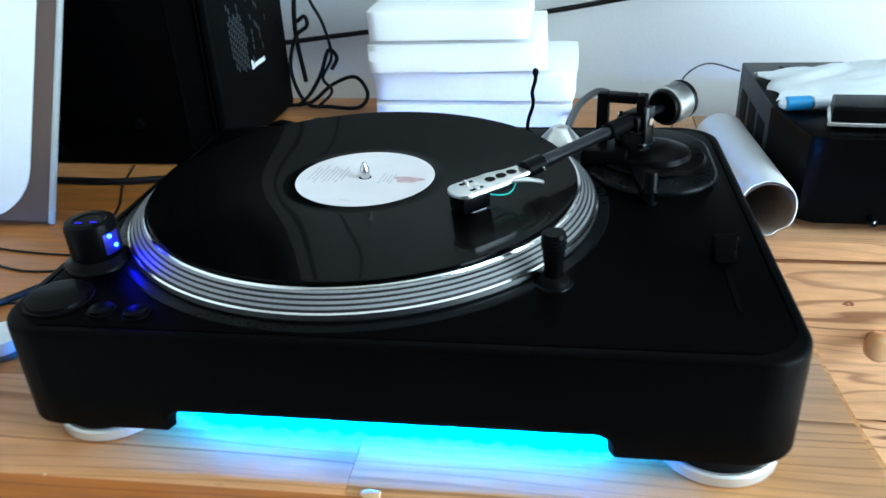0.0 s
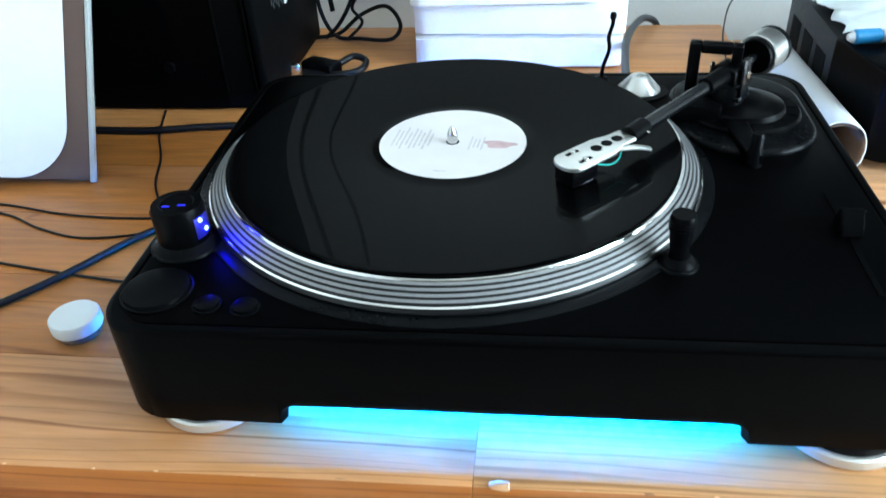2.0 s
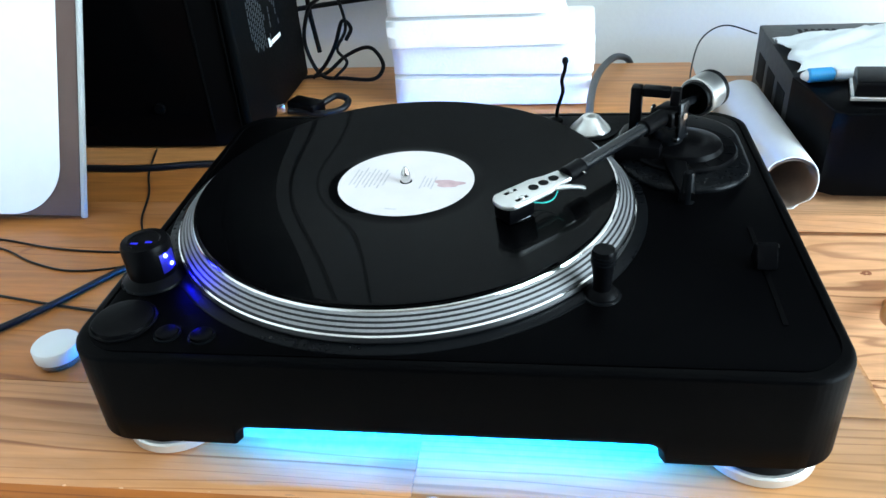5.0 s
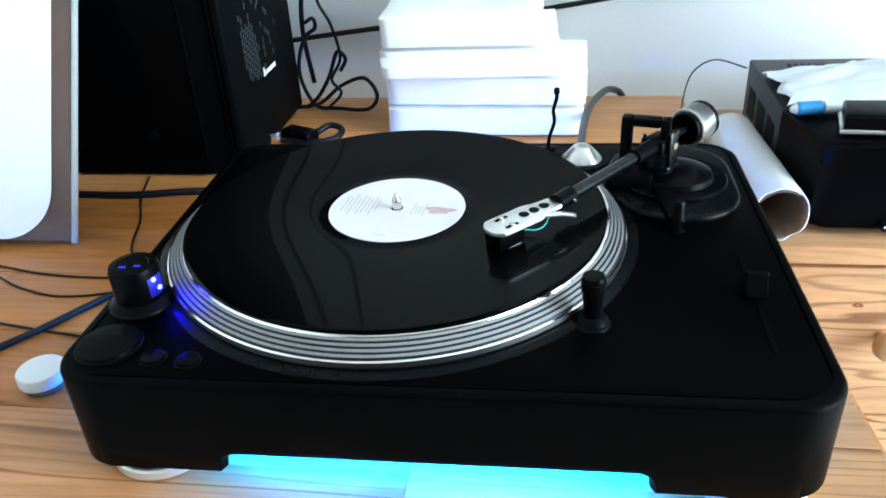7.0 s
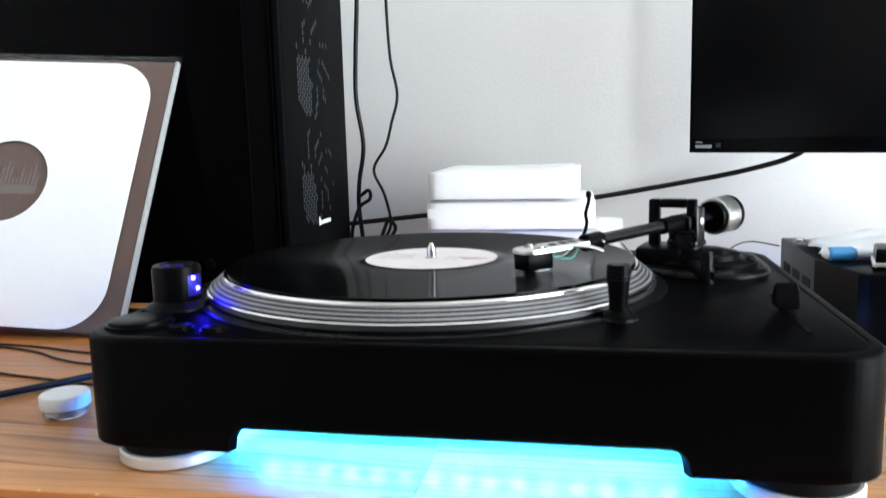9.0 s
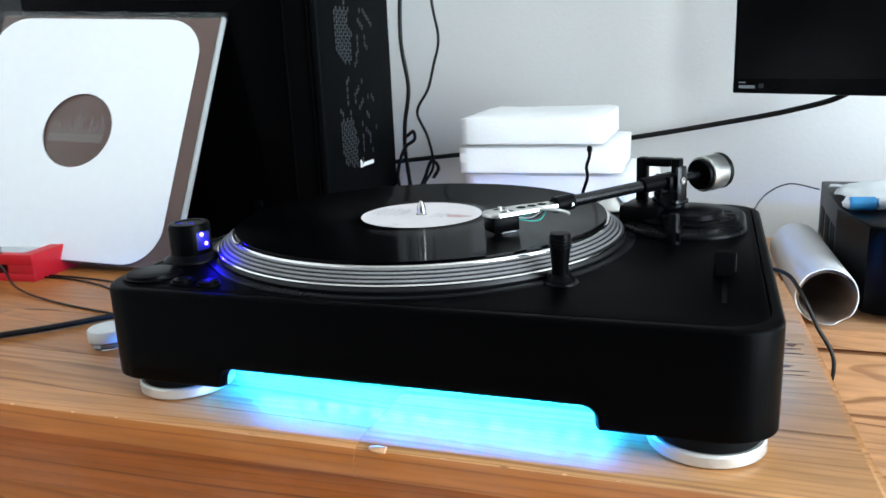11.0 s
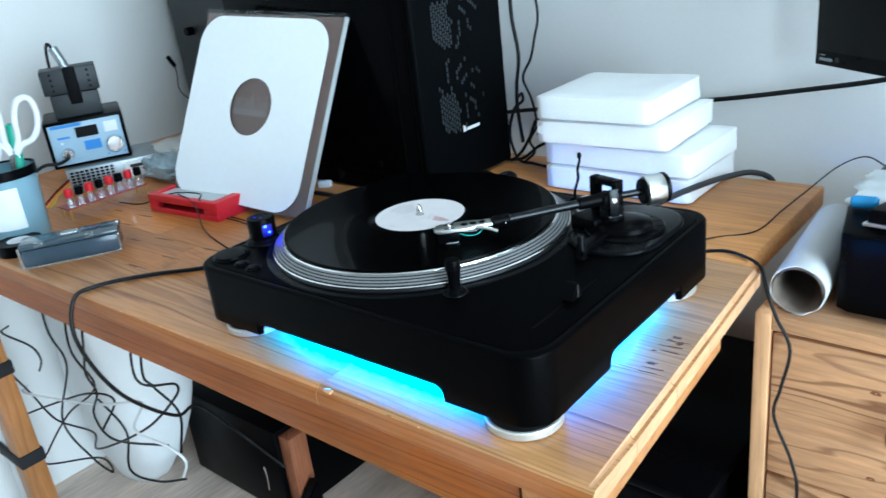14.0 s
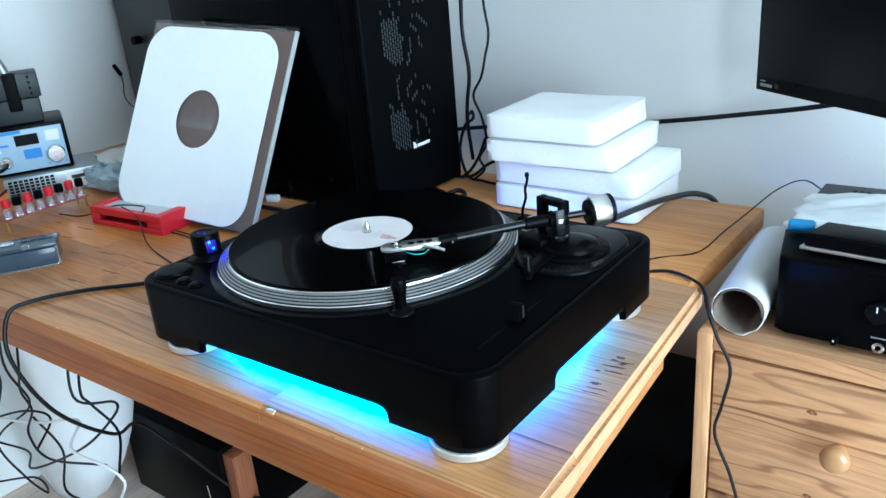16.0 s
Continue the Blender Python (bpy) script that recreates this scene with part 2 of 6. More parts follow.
M_SILVER = mat("brushed_aluminium", (0.72, 0.72, 0.70), 0.33, metal=1.0, vary=0.0, scale=400, bump=0.0)
M_FOOT = mat("satin_silver_foot", (0.72, 0.70, 0.66), 0.42, metal=0.65, vary=0.08, scale=300, bump=0.03)
M_CHROME = mat("worn_chrome", (0.66, 0.65, 0.63), 0.2, metal=1.0, vary=0.05, scale=120, bump=0.0)
M_DOTS = mat("strobe_band", (0.25, 0.25, 0.255), 0.42, metal=0.5, vary=0.2, scale=500, bump=0.0)
M_BAND = mat("strobe_groove", (0.006, 0.006, 0.007), 0.4, metal=0.2, vary=0.2, scale=300, bump=0.0)
M_RIM = mat("polished_rim", (0.86, 0.86, 0.85), 0.16, metal=1.0, vary=0.05, scale=200, bump=0.0)
M_LABEL = mat("paper_label", (0.71, 0.665, 0.67), 0.7, vary=0.06, scale=40, bump=0.03, big=20)
M_PRINT = mat("faded_grey_print", (0.54, 0.51, 0.52), 0.7, vary=0.3, scale=200, bump=0.0)
M_PINK = mat("pink_print", (0.56, 0.38, 0.39), 0.7, vary=0.4, scale=150, bump=0.0)
M_FOAM = mat("white_packing_foam", (0.90, 0.91, 0.92), 0.85, vary=0.04, scale=260, bump=0.25, spec=0.2, big=14)
M_FOAM.node_tree.nodes["Principled BSDF"].inputs["Subsurface Weight"].default_value = 0.8
M_FOAM.node_tree.nodes["Principled BSDF"].inputs["Subsurface Radius"].default_value = (1.0, 1.0, 1.0)
M_FOAM.node_tree.nodes["Principled BSDF"].inputs["Subsurface Scale"].default_value = 0.012
M_CARD = mat("white_card", (0.82, 0.84, 0.85), 0.8, vary=0.03, scale=90, bump=0.05, big=5)
M_COVER = mat("taupe_print_cover", (0.105, 0.058, 0.047), 0.5, vary=0.16, scale=30, bump=0.03, big=9)
M_COVER2 = mat("pale_skyline_print", (0.145, 0.112, 0.104), 0.5, vary=0.25, scale=60, bump=0.0)
M_PLASTIC = mat("clear_sleeve", (0.8, 0.85, 0.86), 0.12, trans=0.85, vary=0.02, bump=0.1, scale=30, alpha=0.05)
M_SPINE = mat("pale_sleeve_edge", (0.42, 0.44, 0.44), 0.4, vary=0.15, scale=80)
M_CASE = mat("black_case_steel", (0.002, 0.002, 0.0022), 0.4, vary=0.25, scale=200, bump=0.04, spec=0.02)
M_GLASS = mat("tinted_side_glass", (0.001, 0.001, 0.0012), 0.12, vary=0.1, scale=3, bump=0.0, spec=0.03)
M_MESH = mat("charcoal_mesh", (0.0016, 0.0020, 0.0024), 0.5, spec=0.03, vary=0.3, scale=300, bump=0.1)
M_LITSLOT = mat("lit_slot_grey", (0.028, 0.034, 0.039), 0.5, vary=0.15)
M_GREYBOX = mat("grey_painted_steel", (0.018, 0.020, 0.022), 0.5, vary=0.2, scale=150, bump=0.05)
M_LOGO = mat("white_print", (0.75, 0.77, 0.78), 0.6, vary=0.04, bump=0.0)
M_SCREEN = mat("monitor_black", (0.002, 0.002, 0.0025), 0.35, vary=0.1, scale=40, bump=0.0, spec=0.1)
M_CABLE = mat("black_rubber_cable", (0.004, 0.004, 0.0045), 0.42, vary=0.2, scale=200, bump=0.03, spec=0.3)
M_GREYCABLE = mat("slate_cable", (0.020, 0.024, 0.028), 0.4, vary=0.15, scale=200)
M_WHITECABLE = mat("white_cable", (0.75, 0.76, 0.77), 0.45, vary=0.05)
M_PAPER = mat("grey_white_paper", (0.62, 0.62, 0.62), 0.8, vary=0.06, scale=60, bump=0.1, big=8)
M_WARMPAPER = mat("paper_warm_reflection", (0.42, 0.33, 0.27), 0.85, vary=0.15, scale=120, bump=0.1)
M_BAG = mat("white_plastic_bag", (0.74, 0.78, 0.80), 0.35, vary=0.06, scale=40, bump=0.3)
M_BAGPRINT = mat("grey_green_print", (0.36, 0.42, 0.41), 0.5, vary=0.3, scale=120)
M_BLUE = mat("sky_blue_plastic", (0.03, 0.30, 0.62), 0.35, vary=0.08)
M_RED = mat("red_plastic", (0.60, 0.010, 0.018), 0.45, vary=0.12, scale=150, bump=0.1)
M_CLEAR = mat("clear_plastic", (0.9, 0.95, 0.96), 0.06, trans=0.9, vary=0.01, bump=0.0)
M_PCB = mat("red_board", (0.28, 0.03, 0.03), 0.45, vary=0.2)
M_BRASS = mat("brass", (0.65, 0.42, 0.16), 0.3, metal=1.0, vary=0.1)
M_PANEL = mat("pale_blue_panel", (0.33, 0.47, 0.58), 0.4, vary=0.06)
M_PANELBLUE = mat("blue_panel_print", (0.02, 0.22, 0.60), 0.45, vary=0.08)
M_GREYSTEEL = mat("zinc_steel", (0.36, 0.39, 0.41), 0.4, metal=0.7, vary=0.12)
M_SLATE = mat("slate_plastic_tray", (0.045, 0.068, 0.085), 0.15, vary=0.15)
M_GREEN = mat("green_plastic", (0.02, 0.33, 0.22), 0.4, vary=0.08)
M_NAVY = mat("navy_plastic", (0.02, 0.04, 0.18), 0.4, vary=0.08)
M_WHITEP = mat("white_plastic", (0.74, 0.77, 0.79), 0.35, vary=0.04, bump=0.0)
M_ORANGE = mat("orange_plastic", (0.55, 0.22, 0.08), 0.45, vary=0.1)
M_YELLOW = mat("yellow_wire", (0.6, 0.4, 0.04), 0.45, vary=0.08)
M_TEAL = mat("teal_wire", (0.03, 0.42, 0.36), 0.4, vary=0.08)
M_KNOBWOOD = mat("turned_beech_knob", (0.48, 0.25, 0.11), 0.32, vary=0.1, scale=50, coat=0.3)
M_TAPE = mat("black_fabric_strap", (0.012, 0.012, 0.013), 0.8, vary=0.3, scale=400, bump=0.3)
M_ALU = mat("aluminium_rail", (0.55, 0.57, 0.58), 0.35, metal=0.9, vary=0.08)
M_SKIRT = mat("rubber_black", (0.0025, 0.0025, 0.003), 0.6, spec=0.1, vary=0.2)
M_LED = mat("cyan_led", (0.1, 0.5, 0.8), emit=((0.0, 0.225, 1.0), 1500.0))
M_STROBE = mat("blue_led", (0.02, 0.02, 0.5), emit=((0.004, 0.005, 1.0), 330.0))
M_STROBEDIM = mat("dim_blue_light", (0.02, 0.02, 0.4), emit=((0.004, 0.006, 1.0), 0.5))
M_STROBELENS = mat("blue_lit_lens", (0.01, 0.01, 0.1), emit=((0.002, 0.003, 1.0), 0.22))
M_CLOTH = mat("pale_crumpled_bag", (0.60, 0.58, 0.55), 0.7, vary=0.1, scale=30, bump=0.3)


# ---------------- mesh helpers ----------------
def thing(name, label, category, loc=(0, 0, 0), group="", kind=""):
    ob = new(name)
    ob.location = loc
    ob.empty_display_size = 0.02
    return tagged(ob, label, category, group, kind)


def part(name, bm, material, parent=None, label="", smooth=True, angle=40, kind=""):
    """Links a bmesh, in world places, as one mesh object, under a thing or a part."""
    me = bpy.data.meshes.new(name)
    bmesh.ops.recalc_face_normals(bm, faces=bm.faces)
    if smooth:
        for f in bm.faces:
            f.smooth = True
        for e in bm.edges:
            if len(e.link_faces) == 2 and e.calc_face_angle(0) > radians(angle):
                e.smooth = False
    bm.to_mesh(me)
    bm.free()
    for mt in material if isinstance(material, (list, tuple)) else (material,):
        me.materials.append(mt)
    ob = new(name, me)
    if parent:
        ob.parent = parent
        if parent.type == "EMPTY":
            ob.matrix_parent_inverse = Matrix.Translation(-parent.location)
    if label or kind:
        tagged(ob, label, kind=kind)
    return ob


def cuboid(x0, x1, y0, y1, z0, z1, r=0.0, seg=2, bm=None):
    own = bmesh.new()
    bmesh.ops.create_cube(own, size=1)
    bmesh.ops.scale(own, vec=(x1 - x0, y1 - y0, z1 - z0), verts=own.verts)
    bmesh.ops.translate(own, vec=((x0 + x1) / 2, (y0 + y1) / 2, (z0 + z1) / 2), verts=own.verts)
    if r:
        bmesh.ops.bevel(own, geom=own.edges[:], offset=r, segments=seg, affect="EDGES", profile=0.5)
    return merge(bm, own)


def merge(bm, own):
    if bm is None:
        return own
    me = bpy.data.meshes.new("tmp")
    own.to_mesh(me)
    own.free()
    bm.from_mesh(me)
    bpy.data.meshes.remove(me)
    return bm


def turn(bm, m):
    bmesh.ops.transform(bm, matrix=m, verts=bm.verts)
    return bm


def lathe(profile, seg=64, at=(0, 0, 0), axis=None):
    """A solid of revolution from (radius, height) pairs, about z at a place, or along an axis."""
    bm = bmesh.new()
    rings = []
    for r, z in profile:
        if r < 1e-6:
            rings.append([bm.verts.new((0, 0, z))])
        else:
            rings.append([bm.verts.new((r * math.cos(2 * math.pi * i / seg), r * math.sin(2 * math.pi * i / seg), z)) for i in range(seg)])
    for a, b in zip(rings, rings[1:]):
        for i in range(seg):
            j = (i + 1) % seg
            if len(a) == 1 and len(b) > 1:
                bm.faces.new((a[0], b[i], b[j]))
            elif len(b) == 1 and len(a) > 1:
                bm.faces.new((a[i], a[j], b[0]))
            elif len(a) > 1:
                bm.faces.new((a[i], a[j], b[j], b[i]))
    if axis is not None:
        turn(bm, Vector(axis).to_track_quat("Z", "Y").to_matrix().to_4x4())
    bmesh.ops.translate(bm, vec=at, verts=bm.verts)
    return bm


def rod(a, b, r, seg=20, bevel=0.0):
    a, b = Vector(a), Vector(b)
    n = (b - a).length
    c = bevel or min(r, n) * 0.12
    return lathe([(0, 0), (r - c, 0), (r, c), (r, n - c), (r - c, n), (0, n)], seg, a, b - a)


def smooth_path(points, steps=8):
    p = [Vector(q) for q in points]
    p = [2 * p[0] - p[1]] + p + [2 * p[-1] - p[-2]]
    out = []
    for i in range(1, len(p) - 2):
        for s in range(steps):
            t = s / steps
            a, b, c, d = p[i - 1:i + 3]
            out.append(0.5 * ((2 * b) + (c - a) * t + (2 * a - 5 * b + 4 * c - d) * t * t + (3 * b - a - 3 * c + d) * t ** 3))
    return out + [p[-2]]


def sweep(points, r, seg=10, steps=8, flat=1.0):
    """A round cable along a smooth line through the points."""
    pts = smooth_path(points, steps)
    bm = bmesh.new()
    up, rings = Vector((0, 0, 1)), []
    for i, p in enumerate(pts):
        d = (pts[min(i + 1, len(pts) - 1)] - pts[max(i - 1, 0)]).normalized()
        side = up - d * up.dot(d)
        if side.length < 1e-3:
            side = Vector((1, 0, 0)) - d * d.x
        side.normalize()
        up = side
        other = d.cross(side)
        rings.append([bm.verts.new(p + r * (flat * math.cos(2 * math.pi * k / seg) * side + math.sin(2 * math.pi * k / seg) * other)) for k in range(seg)])
    for a, b in zip(rings, rings[1:]):
        for k in range(seg):
            bm.faces.new((a[k], a[(k + 1) % seg], b[(k + 1) % seg], b[k]))
    bm.faces.new(rings[0])
    bm.faces.new(rings[-1][::-1])
    return bm


def rounded(x0, x1, y0, y1, r, n=10):
    """The outline of a rounded rectangle, anticlockwise."""
    out = []
    for cx, cy, a0 in ((x1 - r, y0 + r, -90), (x1 - r, y1 - r, 0), (x0 + r, y1 - r, 90), (x0 + r, y0 + r, 180)):
        for i in range(n + 1):
            a = radians(a0 + 90 * i / n)
            out.append((cx + r * math.cos(a), cy + r * math.sin(a)))
    return out


def slab(outline, z0, z1, c=0.0, seg=3):
    """An outline raised to a plate, its upper edge rounded by c."""
    bm = bmesh.new()
    low = [bm.verts.new((x, y, z0)) for x, y in outline]
    bm.faces.new(low[::-1])
    n = len(outline)
    cx, cy = sum(p[0] for p in outline) / n, sum(p[1] for p in outline) / n

    def inset(d):
        res = []
        for i in range(n):
            a, b, e = Vector(outline[i - 1]), Vector(outline[i]), Vector(outline[(i + 1) % n])
            t = (e - a)
            nrm = Vector((-t.y, t.x)).normalized()
            res.append(b + nrm * d)
        return res

    prev = low
    for k in range(seg + 1 if c else 1):
        a = (math.pi / 2) * k / seg if c else 0
        d, z = c * (1 - math.cos(a)), z1 - c + c * math.sin(a)
        cur = [bm.verts.new((p[0], p[1], z)) for p in inset(d)]
        for i in range(n):
            bm.faces.new((prev[i], prev[(i + 1) % n], cur[(i + 1) % n], cur[i]))
        prev = cur
    bm.faces.new(prev)
    return bm


def bar(x0, x1, y0, y1, z, h, m=None):
    bm = cuboid(x0, x1, y0, y1, z, z + h)
    return turn(bm, m) if m else bm


# ---------------- room ----------------
XL, XR, YB, YF, HC = -1.25, 2.5, 0.64, -4.2, 2.5
tagged(part("floor", cuboid(XL - 0.1, XR + 0.1, YF - 0.1, YB + 0.1, -0.1, 0.0), M_LAMINATE, smooth=False), "pale wood laminate floor of the room", "floor", kind="structure")
tagged(part("ceiling", cuboid(XL - 0.1, XR + 0.1, YF - 0.1, YB + 0.1, HC, HC + 0.1), M_CEIL, smooth=False), "plain unseen ceiling, greyed to cut bounced light", "ceiling", kind="structure")
tagged(part("wall_back", cuboid(XL - 0.1, XR + 0.1, YB, YB + 0.1, 0, HC), M_WALL, smooth=False), "white plastered wall behind the desk", "wall", kind="structure")
tagged(part("wall_left", cuboid(XL - 0.1, XL, YF, YB, 0, HC), M_WALL, smooth=False), "white plastered side wall", "wall", kind="structure")
tagged(part("wall_front", cuboid(XL - 0.1, XR + 0.1, YF - 0.1, YF, 0, HC), M_DIMWALL, smooth=False), "plain unseen wall behind the camera, dark to cut bounced light", "wall", kind="structure")
WY0, WY1, WZ0, WZ1 = -1.6, 0.1, 0.2, 2.3
wr = cuboid(XR, XR + 0.1, YF, WY0, 0, HC)
cuboid(XR, XR + 0.1, WY1, YB, 0, HC, bm=wr)
cuboid(XR, XR + 0.1, WY0, WY1, 0, WZ0, bm=wr)
cuboid(XR, XR + 0.1, WY0, WY1, WZ1, HC, bm=wr)
tagged(part("wall_right", wr, M_DIMWALL, smooth=False), "unseen wall with the window, dark to cut bounced light", "wall", kind="structure")
window = thing("window_1", "tall white framed window in the side wall", "window", (XR, (WY0 + WY1) / 2, WZ0), kind="structure")
for y0, y1, z0, z1 in ((WY0, WY0 + 0.06, WZ0, WZ1), (WY1 - 0.06, WY1, WZ0, WZ1), (WY0 + 0.06, WY1 - 0.06, WZ0, WZ0 + 0.06), (WY0 + 0.06, WY1 - 0.06, WZ1 - 0.06, WZ1), (-0.78, -0.72, WZ0 + 0.06, WZ1 - 0.06)):
    part("window_frame", cuboid(XR + 0.02, XR + 0.08, y0, y1, z0, z1, 0.005), M_WHITEP, window)

# ---------------- desk ----------------
def right_edge(y):
    return 0.325 - 0.07 * (y + 0.175)


def front_edge(x):
    return -0.206 + 0.018 * x


desk = thing("desk", "varnished pine desk with worn rounded edges", "desk", (-0.4, 0.0, 0.0))
TH, TB, XD = 0.070, 0.0205, -1.17
# a worn, rounded top edge; planks side by side with their joints
cuts = [None, -0.118, -0.030, 0.058, 0.144, 0.226]
random.seed(21)
for i in range(5):
    y1 = cuts[i + 1] - 0.0003
    joints = [XD, 0.028, None] if i == 0 else [XD] + sorted(XD + 1.49 * (k + 0.25 + 0.5 * random.random()) / 3.2 for k in range(3)) + [None]
    for xa, xb in zip(joints, joints[1:]):
        bm = bmesh.new()
        last = xb is None
        nx = (22 if last else 90) if i == 0 else 24
        rows_ = []
        for k in range(nx + 1):
            u = k / nx

            def xx(y, u=u):
                stop = right_edge(y) if last else xb - 0.0003
                return xa + (stop - xa) * u

            xm = xx(-0.2)
            sec = []
            if i == 0:
                yf, cc = front_edge(xm), 0.010 + 0.0014 * noise.noise(Vector((xm * 30, 3.1, 0))) + 0.001 * noise.noise(Vector((xm * 90, 1.1, 0)))
                sec.append((yf, DESK - TB))
                for s in range(5):
                    a = math.pi / 2 * s / 4
                    sec.append((yf + cc * (1 - math.cos(a)), DESK - cc * (1 - math.sin(a))))
            else:
                sec += [(cuts[i] + 0.0003, DESK - TB), (cuts[i] + 0.0003, DESK)]
            sec += [(y1, DESK), (y1, DESK - TB)]
            rows_.append([bm.verts.new((xx(y), y, z)) for y, z in sec])
        for a, b in zip(rows_, rows_[1:]):
            for k in range(len(a)):
                bm.faces.new((a[k], b[k], b[(k + 1) % len(a)], a[(k + 1) % len(a)]))
        bm.faces.new(rows_[0])
        end = bm.faces.new(rows_[-1][::-1])
        if last:
            bmesh.ops.bevel(bm, geom=[e for e in end.edges if min(e.verts[0].co.z, e.verts[1].co.z) > DESK - 0.00001], offset=0.006, segments=3, affect="EDGES")
        bm.normal_update()
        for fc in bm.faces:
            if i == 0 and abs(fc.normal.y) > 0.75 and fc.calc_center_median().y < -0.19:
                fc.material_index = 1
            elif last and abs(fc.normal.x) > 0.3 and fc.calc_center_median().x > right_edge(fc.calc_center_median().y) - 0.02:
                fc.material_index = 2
        part("stave", bm, (M_WORNGLARE if last else M_FRONT if i == 0 else M_DESK, M_EDGE, M_END), desk, "stave with worn varnish, paled further for window glare" if last else "")
# rails under the top, set back from its edges
bm = bmesh.new()
rows_ = []
for k in range(41):
    x = XD + (0.2550 - XD) * k / 40
    y = front_edge(x) + 0.008
    rows_.append([bm.verts.new(c) for c in ((x, y, DESK - TB - 0.0004), (x, y + 0.026, DESK - TB - 0.0004), (x, y + 0.026, DESK - TH), (x, y + 0.0015, DESK - TH), (x, y, DESK - TH + 0.0015))])
for p, q in zip(rows_, rows_[1:]):
    for k in range(5):
        bm.faces.new((p[k], q[k], q[(k + 1) % 5], p[(k + 1) % 5]))
bm.faces.new(rows_[0])
bm.faces.new(rows_[-1][::-1])
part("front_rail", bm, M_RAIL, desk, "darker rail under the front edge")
bm = bmesh.new()
quad = []
for y in (front_edge(0.28) + 0.004, 0.150):
    x = right_edge(y) - 0.019
    quad.append([bm.verts.new((xx, y, z)) for xx, z in ((x, DESK - TB - 0.0004), (x, DESK - TH), (x - 0.048, DESK - TH), (x - 0.048, DESK - TB - 0.0004))])
for k in range(4):
    bm.faces.new((quad[0][k], quad[1][k], quad[1][(k + 1) % 4], quad[0][(k + 1) % 4]))
bm.faces.new(quad[0])
bm.faces.new(quad[1][::-1])
bmesh.ops.bevel(bm, geom=bm.edges[:], offset=0.0012, segments=2, affect="EDGES")
part("side_rail", bm, M_SHADEDRAIL, desk, "rail set back under the end of the top, coloured as shaded")
# rear board of the desk, a little narrower
part("rear_board", cuboid(XD, 0.279, 0.230, 0.525, DESK - 0.03, DESK, 0.003), M_REAR, desk, "paler rear board behind a narrow joint")
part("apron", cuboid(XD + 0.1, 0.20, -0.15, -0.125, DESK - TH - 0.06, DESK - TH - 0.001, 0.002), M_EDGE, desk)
part("leg", cuboid(-1.088, -1.034, -0.195, -0.150, 0.0, DESK - TH - 0.001, 0.004), M_LEG, desk, "pine leg tied round with straps")
part("leg", cuboid(-1.10, -1.03, 0.40, 0.47, 0.0, DESK - 0.031, 0.004), M_LEG, desk)
# dark gouges near the right end, short dark flecks in the grain
M_GOUGE = mat("dark_bruised_wood", (0.115, 0.036, 0.010), 0.5, vary=0.5, scale=200, bump=0.2)
random.seed(5)
marks = [("gouge", x, y, l, w) for x, y, l, w in ((0.283, 0.040, 0.0045, 0.0022), (0.287, 0.022, 0.010, 0.0012), (0.282, -0.014, 0.0055, 0.0018), (0.290, 0.033, 0.009, 0.0008), (0.290, 0.030, 0.0035, 0.0026), (0.289, 0.012, 0.007, 0.0009), (0.279, 0.033, 0.003, 0.0014), (0.288, -0.022, 0.010, 0.0007), (0.286, -0.030, 0.009, 0.0007), (0.274, 0.008, 0.0025, 0.0013))]
marks += [("fleck", x, y, 0.011 + 0.012 * random.random(), 0.0010 + 0.0008 * random.random()) for x, y in ((-0.64, -0.025), (-0.507, -0.036), (-0.646, 0.014), (-0.73, 0.009), (-0.456, -0.12), (-0.432, -0.077), (-0.56, -0.06), (-0.40, -0.03))]
for nm, x, y, l, w in marks:
    bm = bmesh.new()
    ring_lo, ring_hi = [], []
    for k in range(20):
        a = 2 * math.pi * k / 20
        rr = 1 + 0.9 * noise.noise(Vector((x * 70 + 1.6 * math.cos(a), y * 70 + 1.6 * math.sin(a), 0)))
        p = Vector((x + l * rr * math.cos(a), y + w * rr * math.sin(a) + 0.1 * l * math.cos(a)))
        ring_lo.append(bm.verts.new((p.x, p.y, DESK - 0.001)))
        ring_hi.append(bm.verts.new((p.x, p.y, DESK + 0.00025)))
    bm.faces.new(ring_hi)
    for k in range(20):
        j = (k + 1) % 20
        bm.faces.new((ring_lo[k], ring_lo[j], ring_hi[j], ring_hi[k]))
    part(nm, bm, M_GOUGE, desk, "dark bruise in the wood" if nm == "gouge" else "short dark fleck in the grain", smooth=False)
# chip in the front edge, pale torn fibres
bm = bmesh.new()
bmesh.ops.create_icosphere(bm, subdivisions=2, radius=0.004)
for v in bm.verts:
    v.co = Vector((v.co.x * 1.7, v.co.y, v.co.z * 0.55)) * (1 + 0.5 * noise.noise(v.co * 400))
bmesh.ops.translate(bm, vec=(0.043, front_edge(0.043) + 0.0045, DESK - 0.002), verts=bm.verts)
part("chip", bm, M_DRAWER, desk, "pale splintered chip in the front edge")
random.seed(31)
